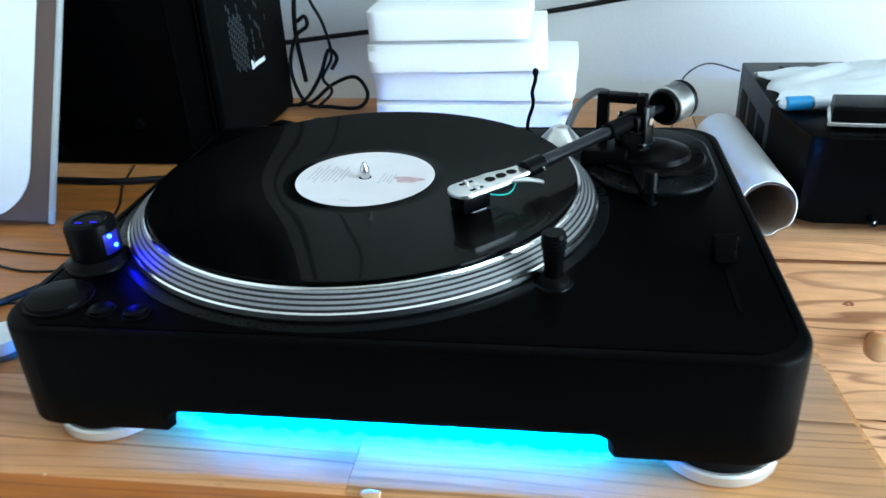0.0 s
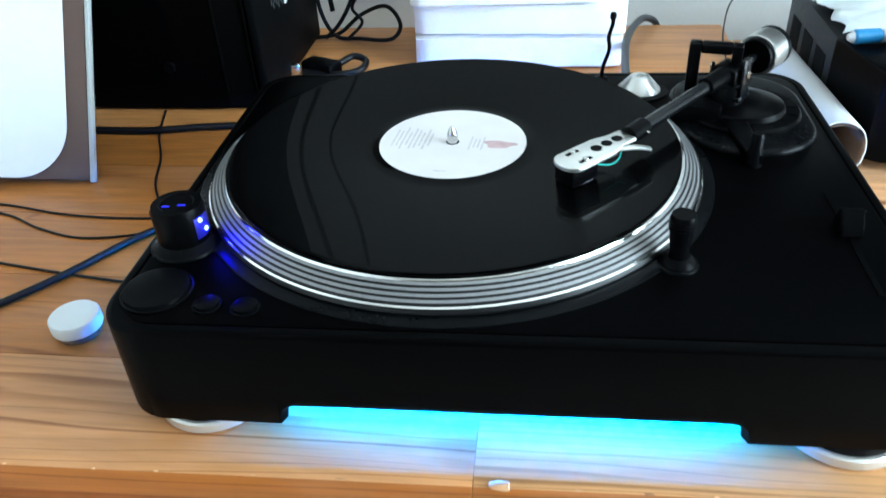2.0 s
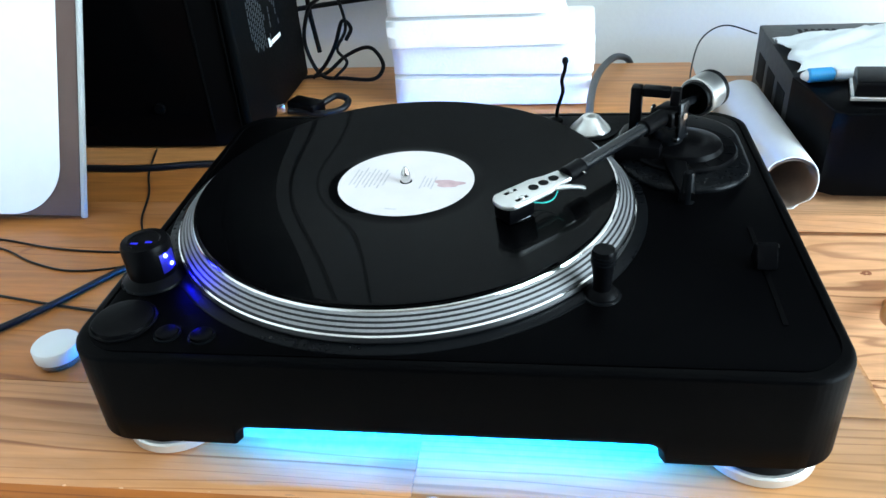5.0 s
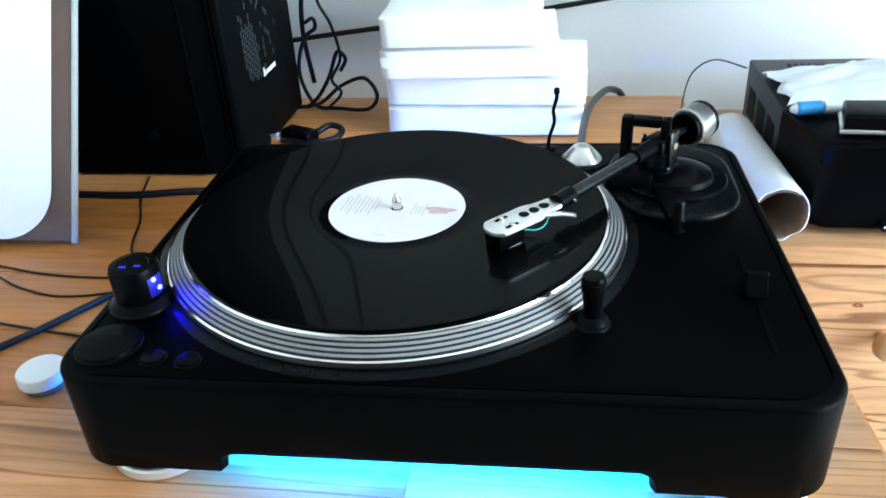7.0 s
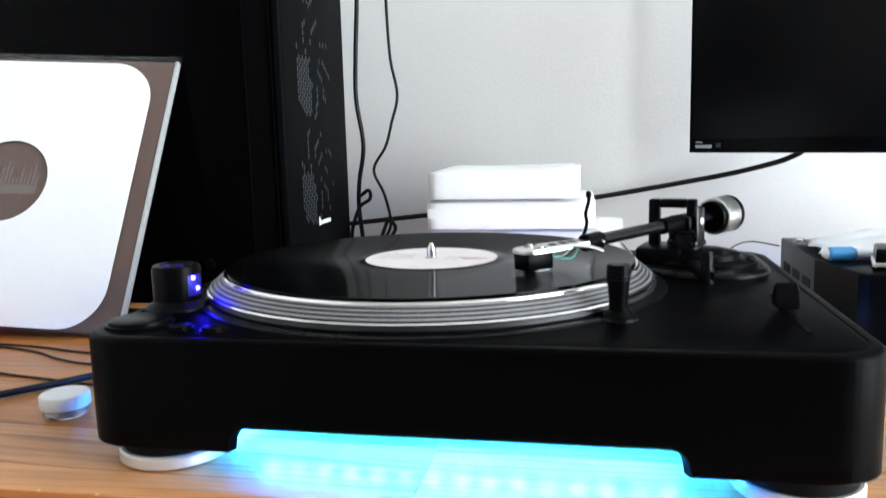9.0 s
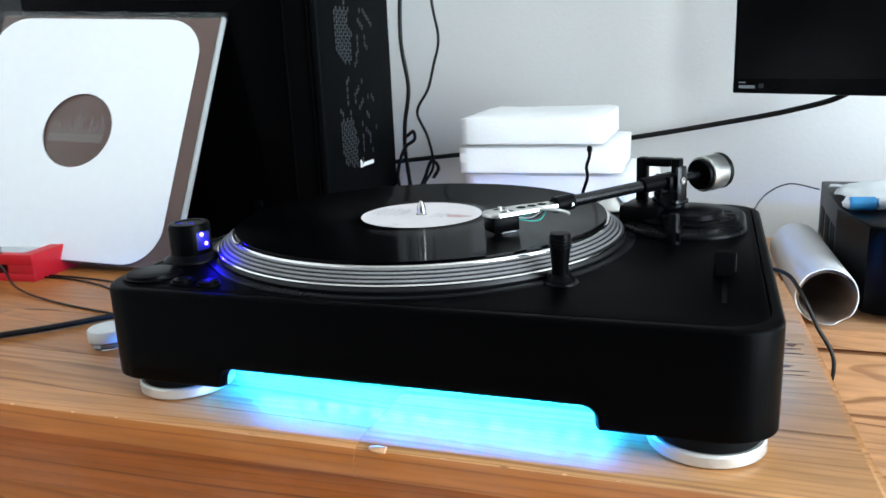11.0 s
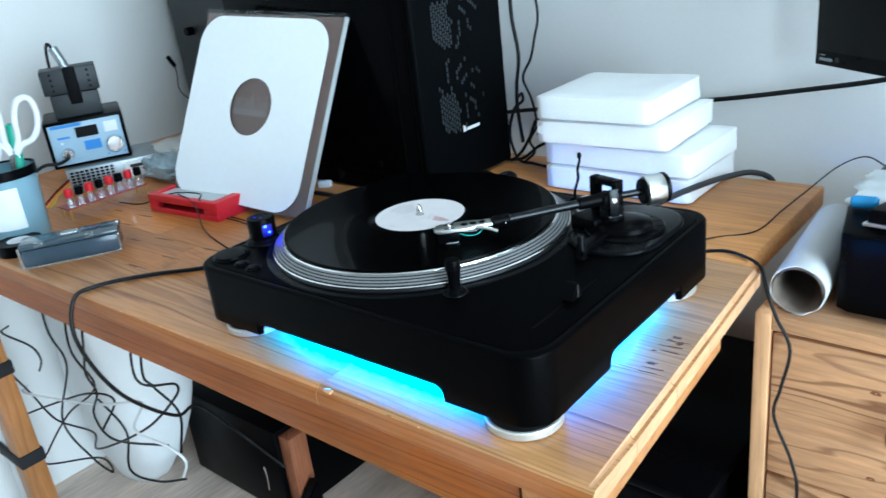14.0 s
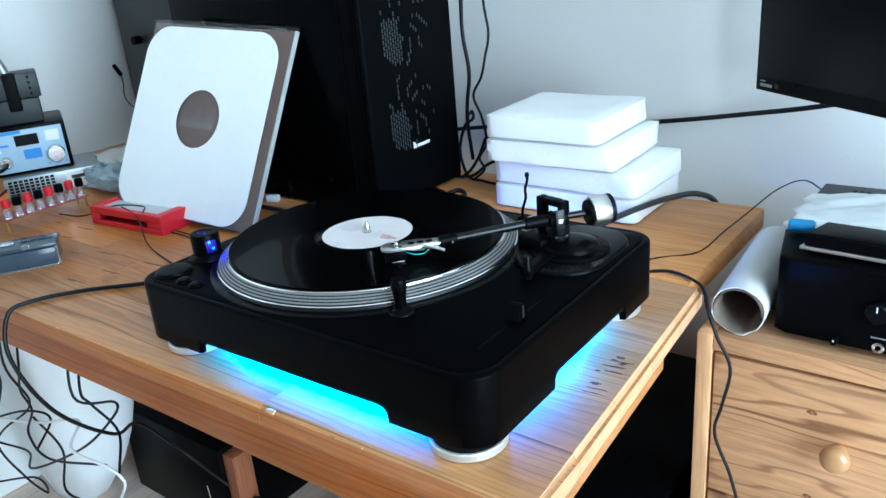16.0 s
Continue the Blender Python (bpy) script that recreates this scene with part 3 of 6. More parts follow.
for k in range(18):
    x = -0.42 + 0.715 * (k + 0.8 * random.random()) / 18
    bm = bmesh.new()
    bmesh.ops.create_icosphere(bm, subdivisions=1, radius=0.001)
    w = 1.5 + 4.0 * random.random() ** 2
    for v in bm.verts:
        v.co = Vector((v.co.x * w, v.co.y * 0.9, v.co.z * 0.5)) * (1 + 0.5 * noise.noise(v.co * 900 + Vector((k, 0, 0))))
    bmesh.ops.translate(bm, vec=(x, front_edge(x) + 0.0032 + 0.0016 * random.random(), DESK - 0.0026), verts=bm.verts)
    part("nick", bm, M_DRAWER, desk, "pale nick in the varnish")
for z in (0.545, 0.415, 0.205):
    st = thing("cable_strap", "black fabric strap round the desk leg and rail", "strap", (-1.065, -0.155, z), "straps on the leg")
    part("band", cuboid(-1.1415, -1.0300, -0.199, -0.146, z, z + 0.03, 0.004), M_TAPE, st)
rail = thing("metal_rail", "bare aluminium rail beside the pine leg", "rail", (-1.135, -0.155, 0.0))
part("profile", cuboid(-1.137, -1.096, -0.192, -0.152, 0.0, DESK - TH - 0.002, 0.003), M_ALU, rail)

# ---------------- turntable ----------------
TOP, BOT = 0.833, 0.767
TX0, TX1, TY0, TY1 = -0.1805, 0.2685, -0.1825, 0.167
SKEW = Matrix.Rotation(radians(0.7), 4, "Z")
deck = thing("turntable", "black direct-drive turntable lit from below, standing on the desk", "turntable", (0.04, 0.0, DESK))


def skirt_height(x, y):
    """Lower edge of the plinth: raised in the middle of each side, with rounded shoulders."""
    hi, r = 0.0145, 0.011
    if abs(y - TY0) < 0.004 or abs(y - TY1) < 0.004:
        d = min(x - (-0.084), 0.171 - x)
    elif abs(x - TX0) < 0.004 or abs(x - TX1) < 0.004:
        d = min(y - (-0.068), 0.082 - y)
    else:
        return BOT
    if d <= 0:
        return BOT
    if d < r:
        return BOT + hi - r + math.sqrt(max(0.0, r * r - (r - d) ** 2))
    return BOT + hi


outline = rounded(TX0, TX1, TY0, TY1, 0.030, 12)
dense = []
for (xa, ya), (xb, yb) in zip(outline, outline[1:] + outline[:1]):
    n = max(1, int(math.hypot(xb - xa, yb - ya) / 0.0012))
    dense += [(xa + (xb - xa) * i / n, ya + (yb - ya) * i / n) for i in range(n)]
cxm, cym = (TX0 + TX1) / 2, (TY0 + TY1) / 2


def grown(p, d):
    return (cxm + (p[0] - cxm) * (1 - 2 * d / (TX1 - TX0)), cym + (p[1] - cym) * (1 - 2 * d / (TY1 - TY0)))


bm = bmesh.new()
levels = []
low_in = [bm.verts.new((*grown(p, 0.006), skirt_height(*p) + 0.0005)) for p in dense]
low = [bm.verts.new((*grown(p, 0.001), skirt_height(*p))) for p in dense]
levels += [[bm.verts.new((*grown(p, 0.006), 0.796)) for p in dense], low_in, low]
levels.append([bm.verts.new((*p, skirt_height(*p) + 0.001)) for p in dense])
levels.append([bm.verts.new((*p, 0.7865)) for p in dense])
levels.append([bm.verts.new((*p, 0.800)) for p in dense])
for k in range(5):
    a = math.pi / 2 * k / 4
    levels.append([bm.verts.new((*grown(p, 0.0035 * (1 - math.cos(a))), TOP - 0.0035 + 0.0035 * math.sin(a))) for p in dense])
levels.append([bm.verts.new((*grown(p, 0.0065), TOP)) for p in dense])
levels.append([bm.verts.new((*grown(p, 0.0072), TOP - 0.0012)) for p in dense])
for a, b in zip(levels, levels[1:]):
    for i in range(len(dense)):
        j = (i + 1) % len(dense)
        bm.faces.new((a[i], a[j], b[j], b[i]))
part("plinth", turn(bm, SKEW), M_BODY, deck, "matt black plinth with raised cut-outs along its lower edge", angle=50)
part("base_plate", turn(slab(rounded(TX0 + 0.006, TX1 - 0.006, TY0 + 0.006, TY1 - 0.006, 0.026), 0.7898, 0.796), SKEW), M_SKIRT, deck)
part("top_plate", turn(slab(rounded(TX0 + 0.0078, TX1 - 0.0078, TY0 + 0.0078, TY1 - 0.0078, 0.024, 10), 0.82, TOP, 0.0008, 2), SKEW), M_PLATE, deck)

# feet
for x, y in ((-0.136, -0.146), (0.231, -0.146), (-0.138, 0.132), (0.226, 0.132)):
    foot = part("foot", lathe([(0, DESK), (0.028, DESK), (0.028, 0.7575), (0.031, 0.758), (0.0315, 0.7675), (0.027, 0.770), (0.020, 0.784), (0, 0.784)], 40, (x, y, 0)), M_SKIRT, deck)
    part("ring", lathe([(0.0285, DESK + 0.0004), (0.0325, DESK + 0.0006), (0.0340, DESK + 0.0018), (0.0340, 0.7575), (0.0328, 0.7588), (0.0285, 0.759)], 56, (x, y, 0)), M_FOOT, foot, "satin silver foot ring")

# rows of lights behind the cut-outs
LED_IN = 0.046
for x0, x1, y0, y1, n, ax in ((-0.088, 0.175, TY0 + LED_IN, TY0 + LED_IN + 0.010, 15, 0), (-0.088, 0.175, TY1 - LED_IN - 0.010, TY1 - LED_IN, 15, 0), (TX1 - LED_IN - 0.010, TX1 - LED_IN, -0.090, 0.078, 9, 1), (TX0 + LED_IN, TX0 + LED_IN + 0.010, -0.090, 0.078, 9, 1)):
    strip = part("led_strip", cuboid(x0, x1, y0, y1, 0.7709, 0.7897), M_SKIRT, deck, "light strip under the plinth")
    for i in range(n):
        f = (i + 0.5) / n
        if ax == 0:
            cx, cy, hx, hy = x0 + (x1 - x0) * f, (y0 + y1) / 2, 0.0045, 0.0032
        else:
            cx, cy, hx, hy = (x0 + x1) / 2, y0 + (y1 - y0) * f, 0.0032, 0.0045
        part("led", cuboid(cx - hx, cx + hx, cy - hy, cy + hy, 0.7700, 0.7710, 0.0003), M_LED, strip)

# platter with strobe bands
part("platter_surround", lathe([(0.150, TOP - 0.002), (0.150, TOP + 0.0012), (0.1718, TOP + 0.0012), (0.1730, TOP + 0.0004), (0.1732, TOP - 0.002)], 128), M_SATIN, deck)
platter = part("platter", lathe([(0, 0.8345), (0.1648, 0.8345), (0.1654, 0.8360), (0.1643, 0.8393), (0.1526, 0.8487), (0.1500, 0.8492), (0.1470, 0.8490), (0, 0.8490)], 160), M_BAND, deck, "cast platter with strobe bands round its rim")


def rim_at(f):
    return 0.1645 + (0.1512 - 0.1645) * f, 0.8391 + (0.8499 - 0.8391) * f


def rim_ring(f0, f1, h):
    (r0, z0), (r1, z1) = rim_at(f0), rim_at(f1)
    return lathe([(r0, z0 - 0.0003), (r0 + 0.5 * h, z0 + 0.8 * h), (r1 + 0.5 * h, z1 + 0.8 * h), (r1, z1 - 0.0003)], 160)


part("outer_rim", rim_ring(-0.02, 0.055, 0.0006), M_RIM, platter, "polished outer rim")
part("inner_rim", lathe([(0.1536, 0.8472), (0.1534, 0.8488), (0.1526, 0.8497), (0.1504, 0.8496), (0.1498, 0.8480)], 160), M_RIM, platter, "polished inner rim")
for f0, f1 in ((0.17, 0.27), (0.36, 0.46), (0.55, 0.645), (0.735, 0.82)):
    bm = bmesh.new()
    (r0, z0), (r1, z1) = rim_at(f0), rim_at(f1)
    h = 0.0005
    N_DOT = 190
    for i in range(N_DOT):
        a0, a1 = 2 * math.pi * i / N_DOT, 2 * math.pi * (i + 0.985) / N_DOT
        q = []
        for lift in (-0.0003, h):
            for r, z, a in ((r0, z0, a0), (r0, z0, a1), (r1, z1, a1), (r1, z1, a0)):
                q.append(bm.verts.new(((r + 0.5 * lift) * math.cos(a), (r + 0.5 * lift) * math.sin(a), z + 0.8 * lift)))
        for s in ((4, 5, 6, 7), (0, 1, 5, 4), (1, 2, 6, 5), (2, 3, 7, 6), (3, 0, 4, 7)):
            bm.faces.new([q[k] for k in s])
    part("strobe_dots", bm, M_DOTS, platter, "ring of small strobe dots", smooth=False, kind="stuff")
part("spindle", lathe([(0, 0.848), (0.0036, 0.848), (0.0036, 0.8575), (0.0030, 0.8592), (0.0012, 0.8630), (0, 0.8633)], 24), M_CHROME, platter, "pointed steel spindle")

# start button, speed buttons, strobe lamp
part("start_button", lathe([(0, TOP), (0.0205, TOP), (0.0205, TOP + 0.0012), (0.0192, TOP + 0.0016), (0.0188, TOP + 0.0012), (0.0182, TOP + 0.0034), (0.016, TOP + 0.0040), (0, TOP + 0.0032)], 48, (-0.152, -0.150, 0)), M_BLACK, deck, "round black start button")
for x, y in ((-0.119, -0.1605), (-0.097, -0.1615)):
    b = part("speed_button", lathe([(0, TOP), (0.0068, TOP), (0.0066, TOP + 0.0026), (0.0055, TOP + 0.0031), (0, TOP + 0.0026)], 28, (x, y, 0)), M_BLACK, deck)
    part("rim", lathe([(0.0070, TOP), (0.0082, TOP), (0.0082, TOP + 0.0012), (0.0070, TOP + 0.0012)], 28, (x, y, 0)), M_SATIN, b)
strobe = part("strobe_housing", lathe([(0, TOP), (0.0205, TOP), (0.0205, TOP + 0.002), (0.0172, TOP + 0.0045), (0.0158, TOP + 0.006), (0.0160, TOP + 0.0265), (0.0148, TOP + 0.0292), (0.0105, TOP + 0.0295), (0.0096, TOP + 0.0287), (0, TOP + 0.0287)], 48, (-0.1535, -0.102, 0)), M_BLACK, deck, "round black strobe lamp housing, glowing blue")
part("shoulder", lathe([(0.0206, TOP + 0.0002), (0.0216, TOP + 0.0002), (0.0213, TOP + 0.0016), (0.0206, TOP + 0.0022)], 48, (-0.1535, -0.102, 0)), M_SATIN, strobe)
for dz, da in ((0.0215, -8), (0.0140, 4)):
    a = radians(-14 + da)
    p = Vector((-0.1535 + 0.0160 * math.cos(a), -0.102 + 0.0160 * math.sin(a), TOP + dz))
    part("led", rod(p, p + Vector((math.cos(a), math.sin(a), 0)) * 0.0014, 0.0015, 12), M_STROBE, strobe, "small blue light")
bm = bmesh.new()
arc = []
for k in range(9):
    a = radians(-36 + 42 * k / 8)
    arc.append([bm.verts.new((-0.1535 + r * math.cos(a), -0.102 + r * math.sin(a), z)) for r, z in ((0.0157, TOP + 0.009), (0.0163, TOP + 0.010), (0.0165, TOP + 0.0220), (0.0157, TOP + 0.0235))])
for p, q in zip(arc, arc[1:]):
    for k in range(4):
        bm.faces.new((p[k], q[k], q[(k + 1) % 4], p[(k + 1) % 4]))
bm.faces.new(arc[0])
bm.faces.new(arc[-1][::-1])
part("lens", bm, M_STROBELENS, strobe, "dark lens glowing blue")
for dx, dy in ((0.004, -0.002), (-0.005, -0.004)):
    part("marking", bar(-0.1535 + dx - 0.0022, -0.1535 + dx + 0.0022, -0.102 + dy - 0.0008, -0.102 + dy + 0.0008, TOP + 0.0287, 0.0004), M_STROBEDIM, strobe, "lit blue mark")

# pop-up lamp
pop = part("popup_lamp", lathe([(0, TOP), (0.0098, TOP), (0.0100, TOP + 0.0020), (0.0082, TOP + 0.0045), (0.0058, TOP + 0.006), (0.0055, TOP + 0.011), (0.0066, TOP + 0.022), (0.0070, TOP + 0.0315), (0.0064, TOP + 0.0332), (0, TOP + 0.0335)], 36, (0.1372, -0.1095, 0)), M_BLACK, deck, "black pop-up stylus lamp")
for dz in (0.0240, 0.0265, 0.0290):
    part("ridge", lathe([(0.0066, TOP + dz), (0.0075, TOP + dz + 0.0003), (0.0075, TOP + dz + 0.0010), (0.0066, TOP + dz + 0.0013)], 32, (0.1372, -0.1095, 0)), M_SATIN, pop)
part("foot_ring", lathe([(0.0100, TOP + 0.0001), (0.0118, TOP + 0.0001), (0.0114, TOP + 0.0012), (0.0100, TOP + 0.0016)], 36, (0.1372, -0.1095, 0)), M_SATIN, pop)

# pitch fader
slot = part("fader_slot", cuboid(0.2365, 0.2395, -0.134, -0.028, TOP - 0.001, TOP + 0.0004), M_BODY, deck, "narrow dark fader slot")
bm = bmesh.new()
for sx in (-1, 1):
    for y, z in ((-0.0085, 0.001), (0.0085, 0.001), (0.0052, 0.009), (0.0018, 0.0160), (-0.0012, 0.0160), (-0.0052, 0.009)):
        bm.verts.new((0.238 + sx * 0.0065, -0.0725 + y, TOP + z))
bm.verts.ensure_lookup_table()
v = bm.verts
bm.faces.new([v[i] for i in range(6)])
bm.faces.new([v[i] for i in range(11, 5, -1)])
for i in range(6):
    j = (i + 1) % 6
    bm.faces.new((v[i], v[6 + i], v[6 + j], v[j]))
bmesh.ops.bevel(bm, geom=bm.edges[:], offset=0.0009, segments=2, affect="EDGES")
knob = part("fader_knob", bm, M_BLACK, deck, "black pitch fader knob")
# silver strip stands in for the gleam on the knob's right side
part("pointer", cuboid(0.2443, 0.2449, -0.0732, -0.0718, TOP + 0.003, TOP + 0.0145), M_SILVER, knob, "pointer line, silvered for the gleam on the knob's side")

# tonearm
arm_base = part("tonearm_plate", slab(rounded(0.158, 0.2545, 0.018, 0.155, 0.046, 14), TOP - 0.001, TOP + 0.0042, 0.0036, 4), M_SATIN, deck, "raised oval tonearm plate")
C = (0.207, 0.082)
part("height_ring", lathe([(0, TOP + 0.003), (0.0410, TOP + 0.003), (0.0410, TOP + 0.006), (0.0395, TOP + 0.0075), (0.030, TOP + 0.0078), (0.0285, TOP + 0.0115), (0.0270, TOP + 0.0122), (0.0140, TOP + 0.0150), (0, TOP + 0.0150)], 64, (*C, 0)), M_BLACK, arm_base)
for i in range(16):
    a = 2 * math.pi * i / 16
    p = Vector((C[0] + 0.0348 * math.cos(a), C[1] + 0.0348 * math.sin(a), TOP + 0.0076))
    part("tick", turn(cuboid(-0.003, 0.003, -0.0004, 0.0004, 0, 0.0005), Matrix.Translation(p) @ Matrix.Rotation(a, 4, "Z")), M_SATIN, arm_base)
part("column", lathe([(0, TOP + 0.012), (0.0115, TOP + 0.012), (0.0115, TOP + 0.026), (0.0105, TOP + 0.028), (0, TOP + 0.028)], 36, (0.1940, 0.0790, 0)), M_SATIN, arm_base)
part("collar", lathe([(0, TOP + 0.028), (0.0118, TOP + 0.028), (0.0122, TOP + 0.0295), (0.0118, TOP + 0.031), (0, TOP + 0.031)], 36, (0.1940, 0.0790, 0)), M_ARM, arm_base)
A = Vector((0.1156, -0.0160, 0.8655))
B = Vector((0.1930, 0.0785, 0.8700))
DIR = (B - A).normalized()
SIDE = DIR.cross(Vector((0, 0, 1))).normalized()
tonearm = part("tonearm", rod(A + DIR * 0.008, B + DIR * 0.010, 0.0045, 24), M_ARM, deck, "straight black tonearm tube")
part("sleeve", rod(B - DIR * 0.034, B - DIR * 0.008, 0.0064, 24), M_BLACK, tonearm)
part("sleeve", rod(A - DIR * 0.002, A + DIR * 0.016, 0.0062, 24), M_BLACK, tonearm, "knurled locking sleeve")
part("pin", rod(A + DIR * 0.010 + SIDE * 0.006, A + DIR * 0.010 + SIDE * 0.0085, 0.0012, 10), M_CHROME, tonearm)
ROT = Matrix((DIR, -SIDE, DIR.cross(-SIDE))).transposed().to_4x4()
yoke = Matrix.Translation(B) @ ROT
for s in (-1, 1):
    part("yoke_arm", turn(cuboid(-0.0055, 0.0055, s * 0.0118 - 0.0018, s * 0.0118 + 0.0018, -0.018, 0.0125 if s < 0 else 0.001, 0.0014), yoke), M_ARM, tonearm, "upright of the gimbal yoke")
    part("screw", turn(rod((0, s * 0.0134, 0.001), (0, s * 0.0146, 0.001), 0.0028, 16), yoke), M_CHROME, tonearm)
part("pivot_block", turn(cuboid(-0.010, 0.011, -0.0095, 0.0095, -0.0070, 0.0050, 0.002), yoke), M_BLACK, tonearm)
part("yoke_base", turn(cuboid(-0.0075, 0.0075, -0.0136, 0.0136, -0.0190, -0.0150, 0.001), yoke), M_ARM, tonearm)
part("weight_shaft", rod(B + DIR * 0.006, B + DIR * 0.040 - Vector((0, 0, 0.0010)), 0.0036, 20), M_ARM, tonearm)
W0 = B + DIR * 0.0360 - Vector((0, 0, 0.0010))
weight = part("counterweight", lathe([(0, 0), (0.0095, 0), (0.0105, 0.0018), (0.0148, 0.0018), (0.0155, 0.0026), (0.0155, 0.0200), (0.0150, 0.0208), (0.0138, 0.0209)], 56, W0, DIR), M_SILVER, tonearm, "brushed silver counterweight")
part("end_ring", lathe([(0.0145, 0.0208), (0.0154, 0.0208), (0.0156, 0.0214), (0.0156, 0.0246), (0.0146, 0.0256), (0.0, 0.0250)], 56, W0, DIR), M_SATIN, weight, "dark grey end ring")
part("dial", lathe([(0.0, -0.002), (0.0125, -0.002), (0.0132, -0.001), (0.0132, 0.0019), (0.0, 0.0019)], 48, W0, DIR), M_BLACK, weight)
# arm rest arch
arch_m = Matrix.Translation((0.1842, 0.0890, -0.0015)) @ Matrix.Rotation(radians(-14), 4, "Z")
bm = bmesh.new()
for x0, x1, z0, z1 in ((-0.0195, -0.0110, 0.836, 0.8885), (0.0105, 0.0180, 0.850, 0.8885), (-0.0110, 0.0105, 0.8815, 0.8885)):
    cuboid(x0, x1, -0.0055, 0.0055, z0, z1, 0.0014, bm=bm)
part("arm_rest", turn(bm, arch_m), M_BLACK, deck, "black arch beside the tonearm pivot")
part("rest_base", turn(cuboid(-0.026, 0.010, -0.030, 0.012, 0.834, 0.852, 0.004), arch_m), M_BLACK, deck)
# cue lever
lever = part("cue_lever", slab([(0.1965, 0.002), (0.2055, 0.002), (0.2060, 0.066), (0.1870, 0.066)], TOP + 0.003, TOP + 0.0095, 0.002), M_BLACK, deck, "cueing block and lever beside the tonearm")
part("lever_pin", lathe([(0, TOP), (0.0055, TOP), (0.0050, TOP + 0.010), (0.0042, TOP + 0.0125), (0.0042, TOP + 0.021), (0.0034, TOP + 0.0235), (0, TOP + 0.0235)], 24, (0.2008, 0.0068, 0)), M_SATIN, lever, "short black lever pin")
# headshell, cartridge, finger lift
TIP = Vector((0.0712, -0.0578, 0.8640))
HD = (TIP - A).normalized()
HS = HD.cross(Vector((0, 0, 1))).normalized()
HM = Matrix.Translation(A) @ Matrix((HD, HS, HD.cross(HS))).transposed().to_4x4()
if (HM.to_3x3() @ Vector((0, 0, 1))).z < 0:
    HM = Matrix.Translation(A) @ Matrix((HD, -HS, HD.cross(-HS))).transposed().to_4x4()
LEN = (TIP - A).length


def shell_outline():
    w0, w1 = 0.0070, 0.0108
    pts = [(0.002, -w0), (0.014, -w0 - 0.001), (0.024, -w1), (LEN - 0.008, -w1)]
    pts += [(LEN - 0.008 + 0.008 * math.sin(a), -w1 * math.cos(a)) for a in [radians(k) for k in (20, 45, 70, 90, 110, 135, 160)]]
    pts += [(LEN - 0.008, w1), (0.024, w1), (0.014, w0 + 0.001), (0.002, w0)]
    return pts


shell = part("headshell", turn(slab(shell_outline(), -0.0005, 0.0022, 0.0008, 2), HM), M_SILVER, tonearm, "silver headshell with round holes")
for x, y in ((0.012, 0.0), (0.021, 0.0), (0.030, 0.0)):
    part("hole", turn(lathe([(0, 0.0023), (0.0034, 0.0023), (0.0036, 0.00255), (0, 0.0025)], 24, (x, y, 0)), HM), M_SKIRT, shell, "dark round hole")
for y in (-0.0058, 0.0058):
    part("hole", turn(cuboid(0.040, 0.050, y - 0.0013, y + 0.0013, 0.0021, 0.0025, 0.0001), HM), M_SKIRT, shell, "dark screw slot")
    part("screw", turn(lathe([(0, 0.0021), (0.0021, 0.0021), (0.0021, 0.0036), (0.0015, 0.0040), (0, 0.0040)], 16, (0.045, y, 0)), HM), M_CHROME, shell)
cart = part("cartridge", turn(cuboid(0.036, 0.0575, -0.0082, 0.0082, -0.0125, -0.0008, 0.0012), HM), M_BLACK, tonearm, "black phono cartridge")
part("stylus_guard", turn(cuboid(0.038, 0.051, -0.0070, 0.0070, -0.0160, -0.0100, 0.0014), HM), M_WHITEP, cart, "pale stylus holder")
part("stylus", turn(rod((0.052, 0, -0.013), (0.055, 0, -0.0168), 0.0007, 8), HM), M_CHROME, cart)
side = 1 if (HM.to_3x3() @ Vector((0, 1, 0))).dot(Vector((1, -1, 0))) > 0 else -1
part("finger_lift", turn(sweep([(0.020, side * 0.0075, 0.0006), (0.014, side * 0.0105, 0.0004), (0.007, side * 0.0130, -0.0008), (0.001, side * 0.0150, -0.0028), (-0.0015, side * 0.0156, -0.0040)], 0.0026, 10, 6, 0.5), HM), M_SILVER, shell, "curved silver finger lift")
for k, mt in enumerate((M_TEAL, M_WHITEP, M_CABLE, M_TEAL)):
    y = (k - 1.5) * 0.0035
    part("lead", turn(sweep([(0.010, y * 0.7, -0.0018), (0.018, y * 1.5, -0.0058 - 0.001 * (k % 2)), (0.027, y * 1.7, -0.0068), (0.036, y, -0.0045)], 0.00055, 6, 6), HM), mt, cart, "thin cartridge lead")

# ---------------- record ----------------
# fine grooves: gloss drawn out across the groove direction
M_VINYL = mat("black_vinyl", (0.0006, 0.0006, 0.0008), 0.24, vary=0.15, scale=300, bump=0.0, spec=0.018)
vn = M_VINYL.node_tree
tangent = vn.nodes.new("ShaderNodeTangent")
tangent.direction_type, tangent.axis = "RADIAL", "Z"
vb = vn.nodes["Principled BSDF"]
vb.inputs["Anisotropic"].default_value, vb.inputs["Anisotropic Rotation"].default_value = 0.9, 0.25
vn.links.new(tangent.outputs[0], vb.inputs["Tangent"])
for lk in [k for k in vn.links if k.to_socket == vb.inputs["Roughness"]]:
    vn.links.remove(lk)
vb.inputs["Roughness"].default_value = 0.26
vb.inputs["Coat Weight"].default_value, vb.inputs["Coat Roughness"].default_value = 0.085, 0.03
rec = thing("vinyl_record", "black vinyl record with a white paper label on the platter", "record", (0, 0, 0.8493))
RZ = 0.8514
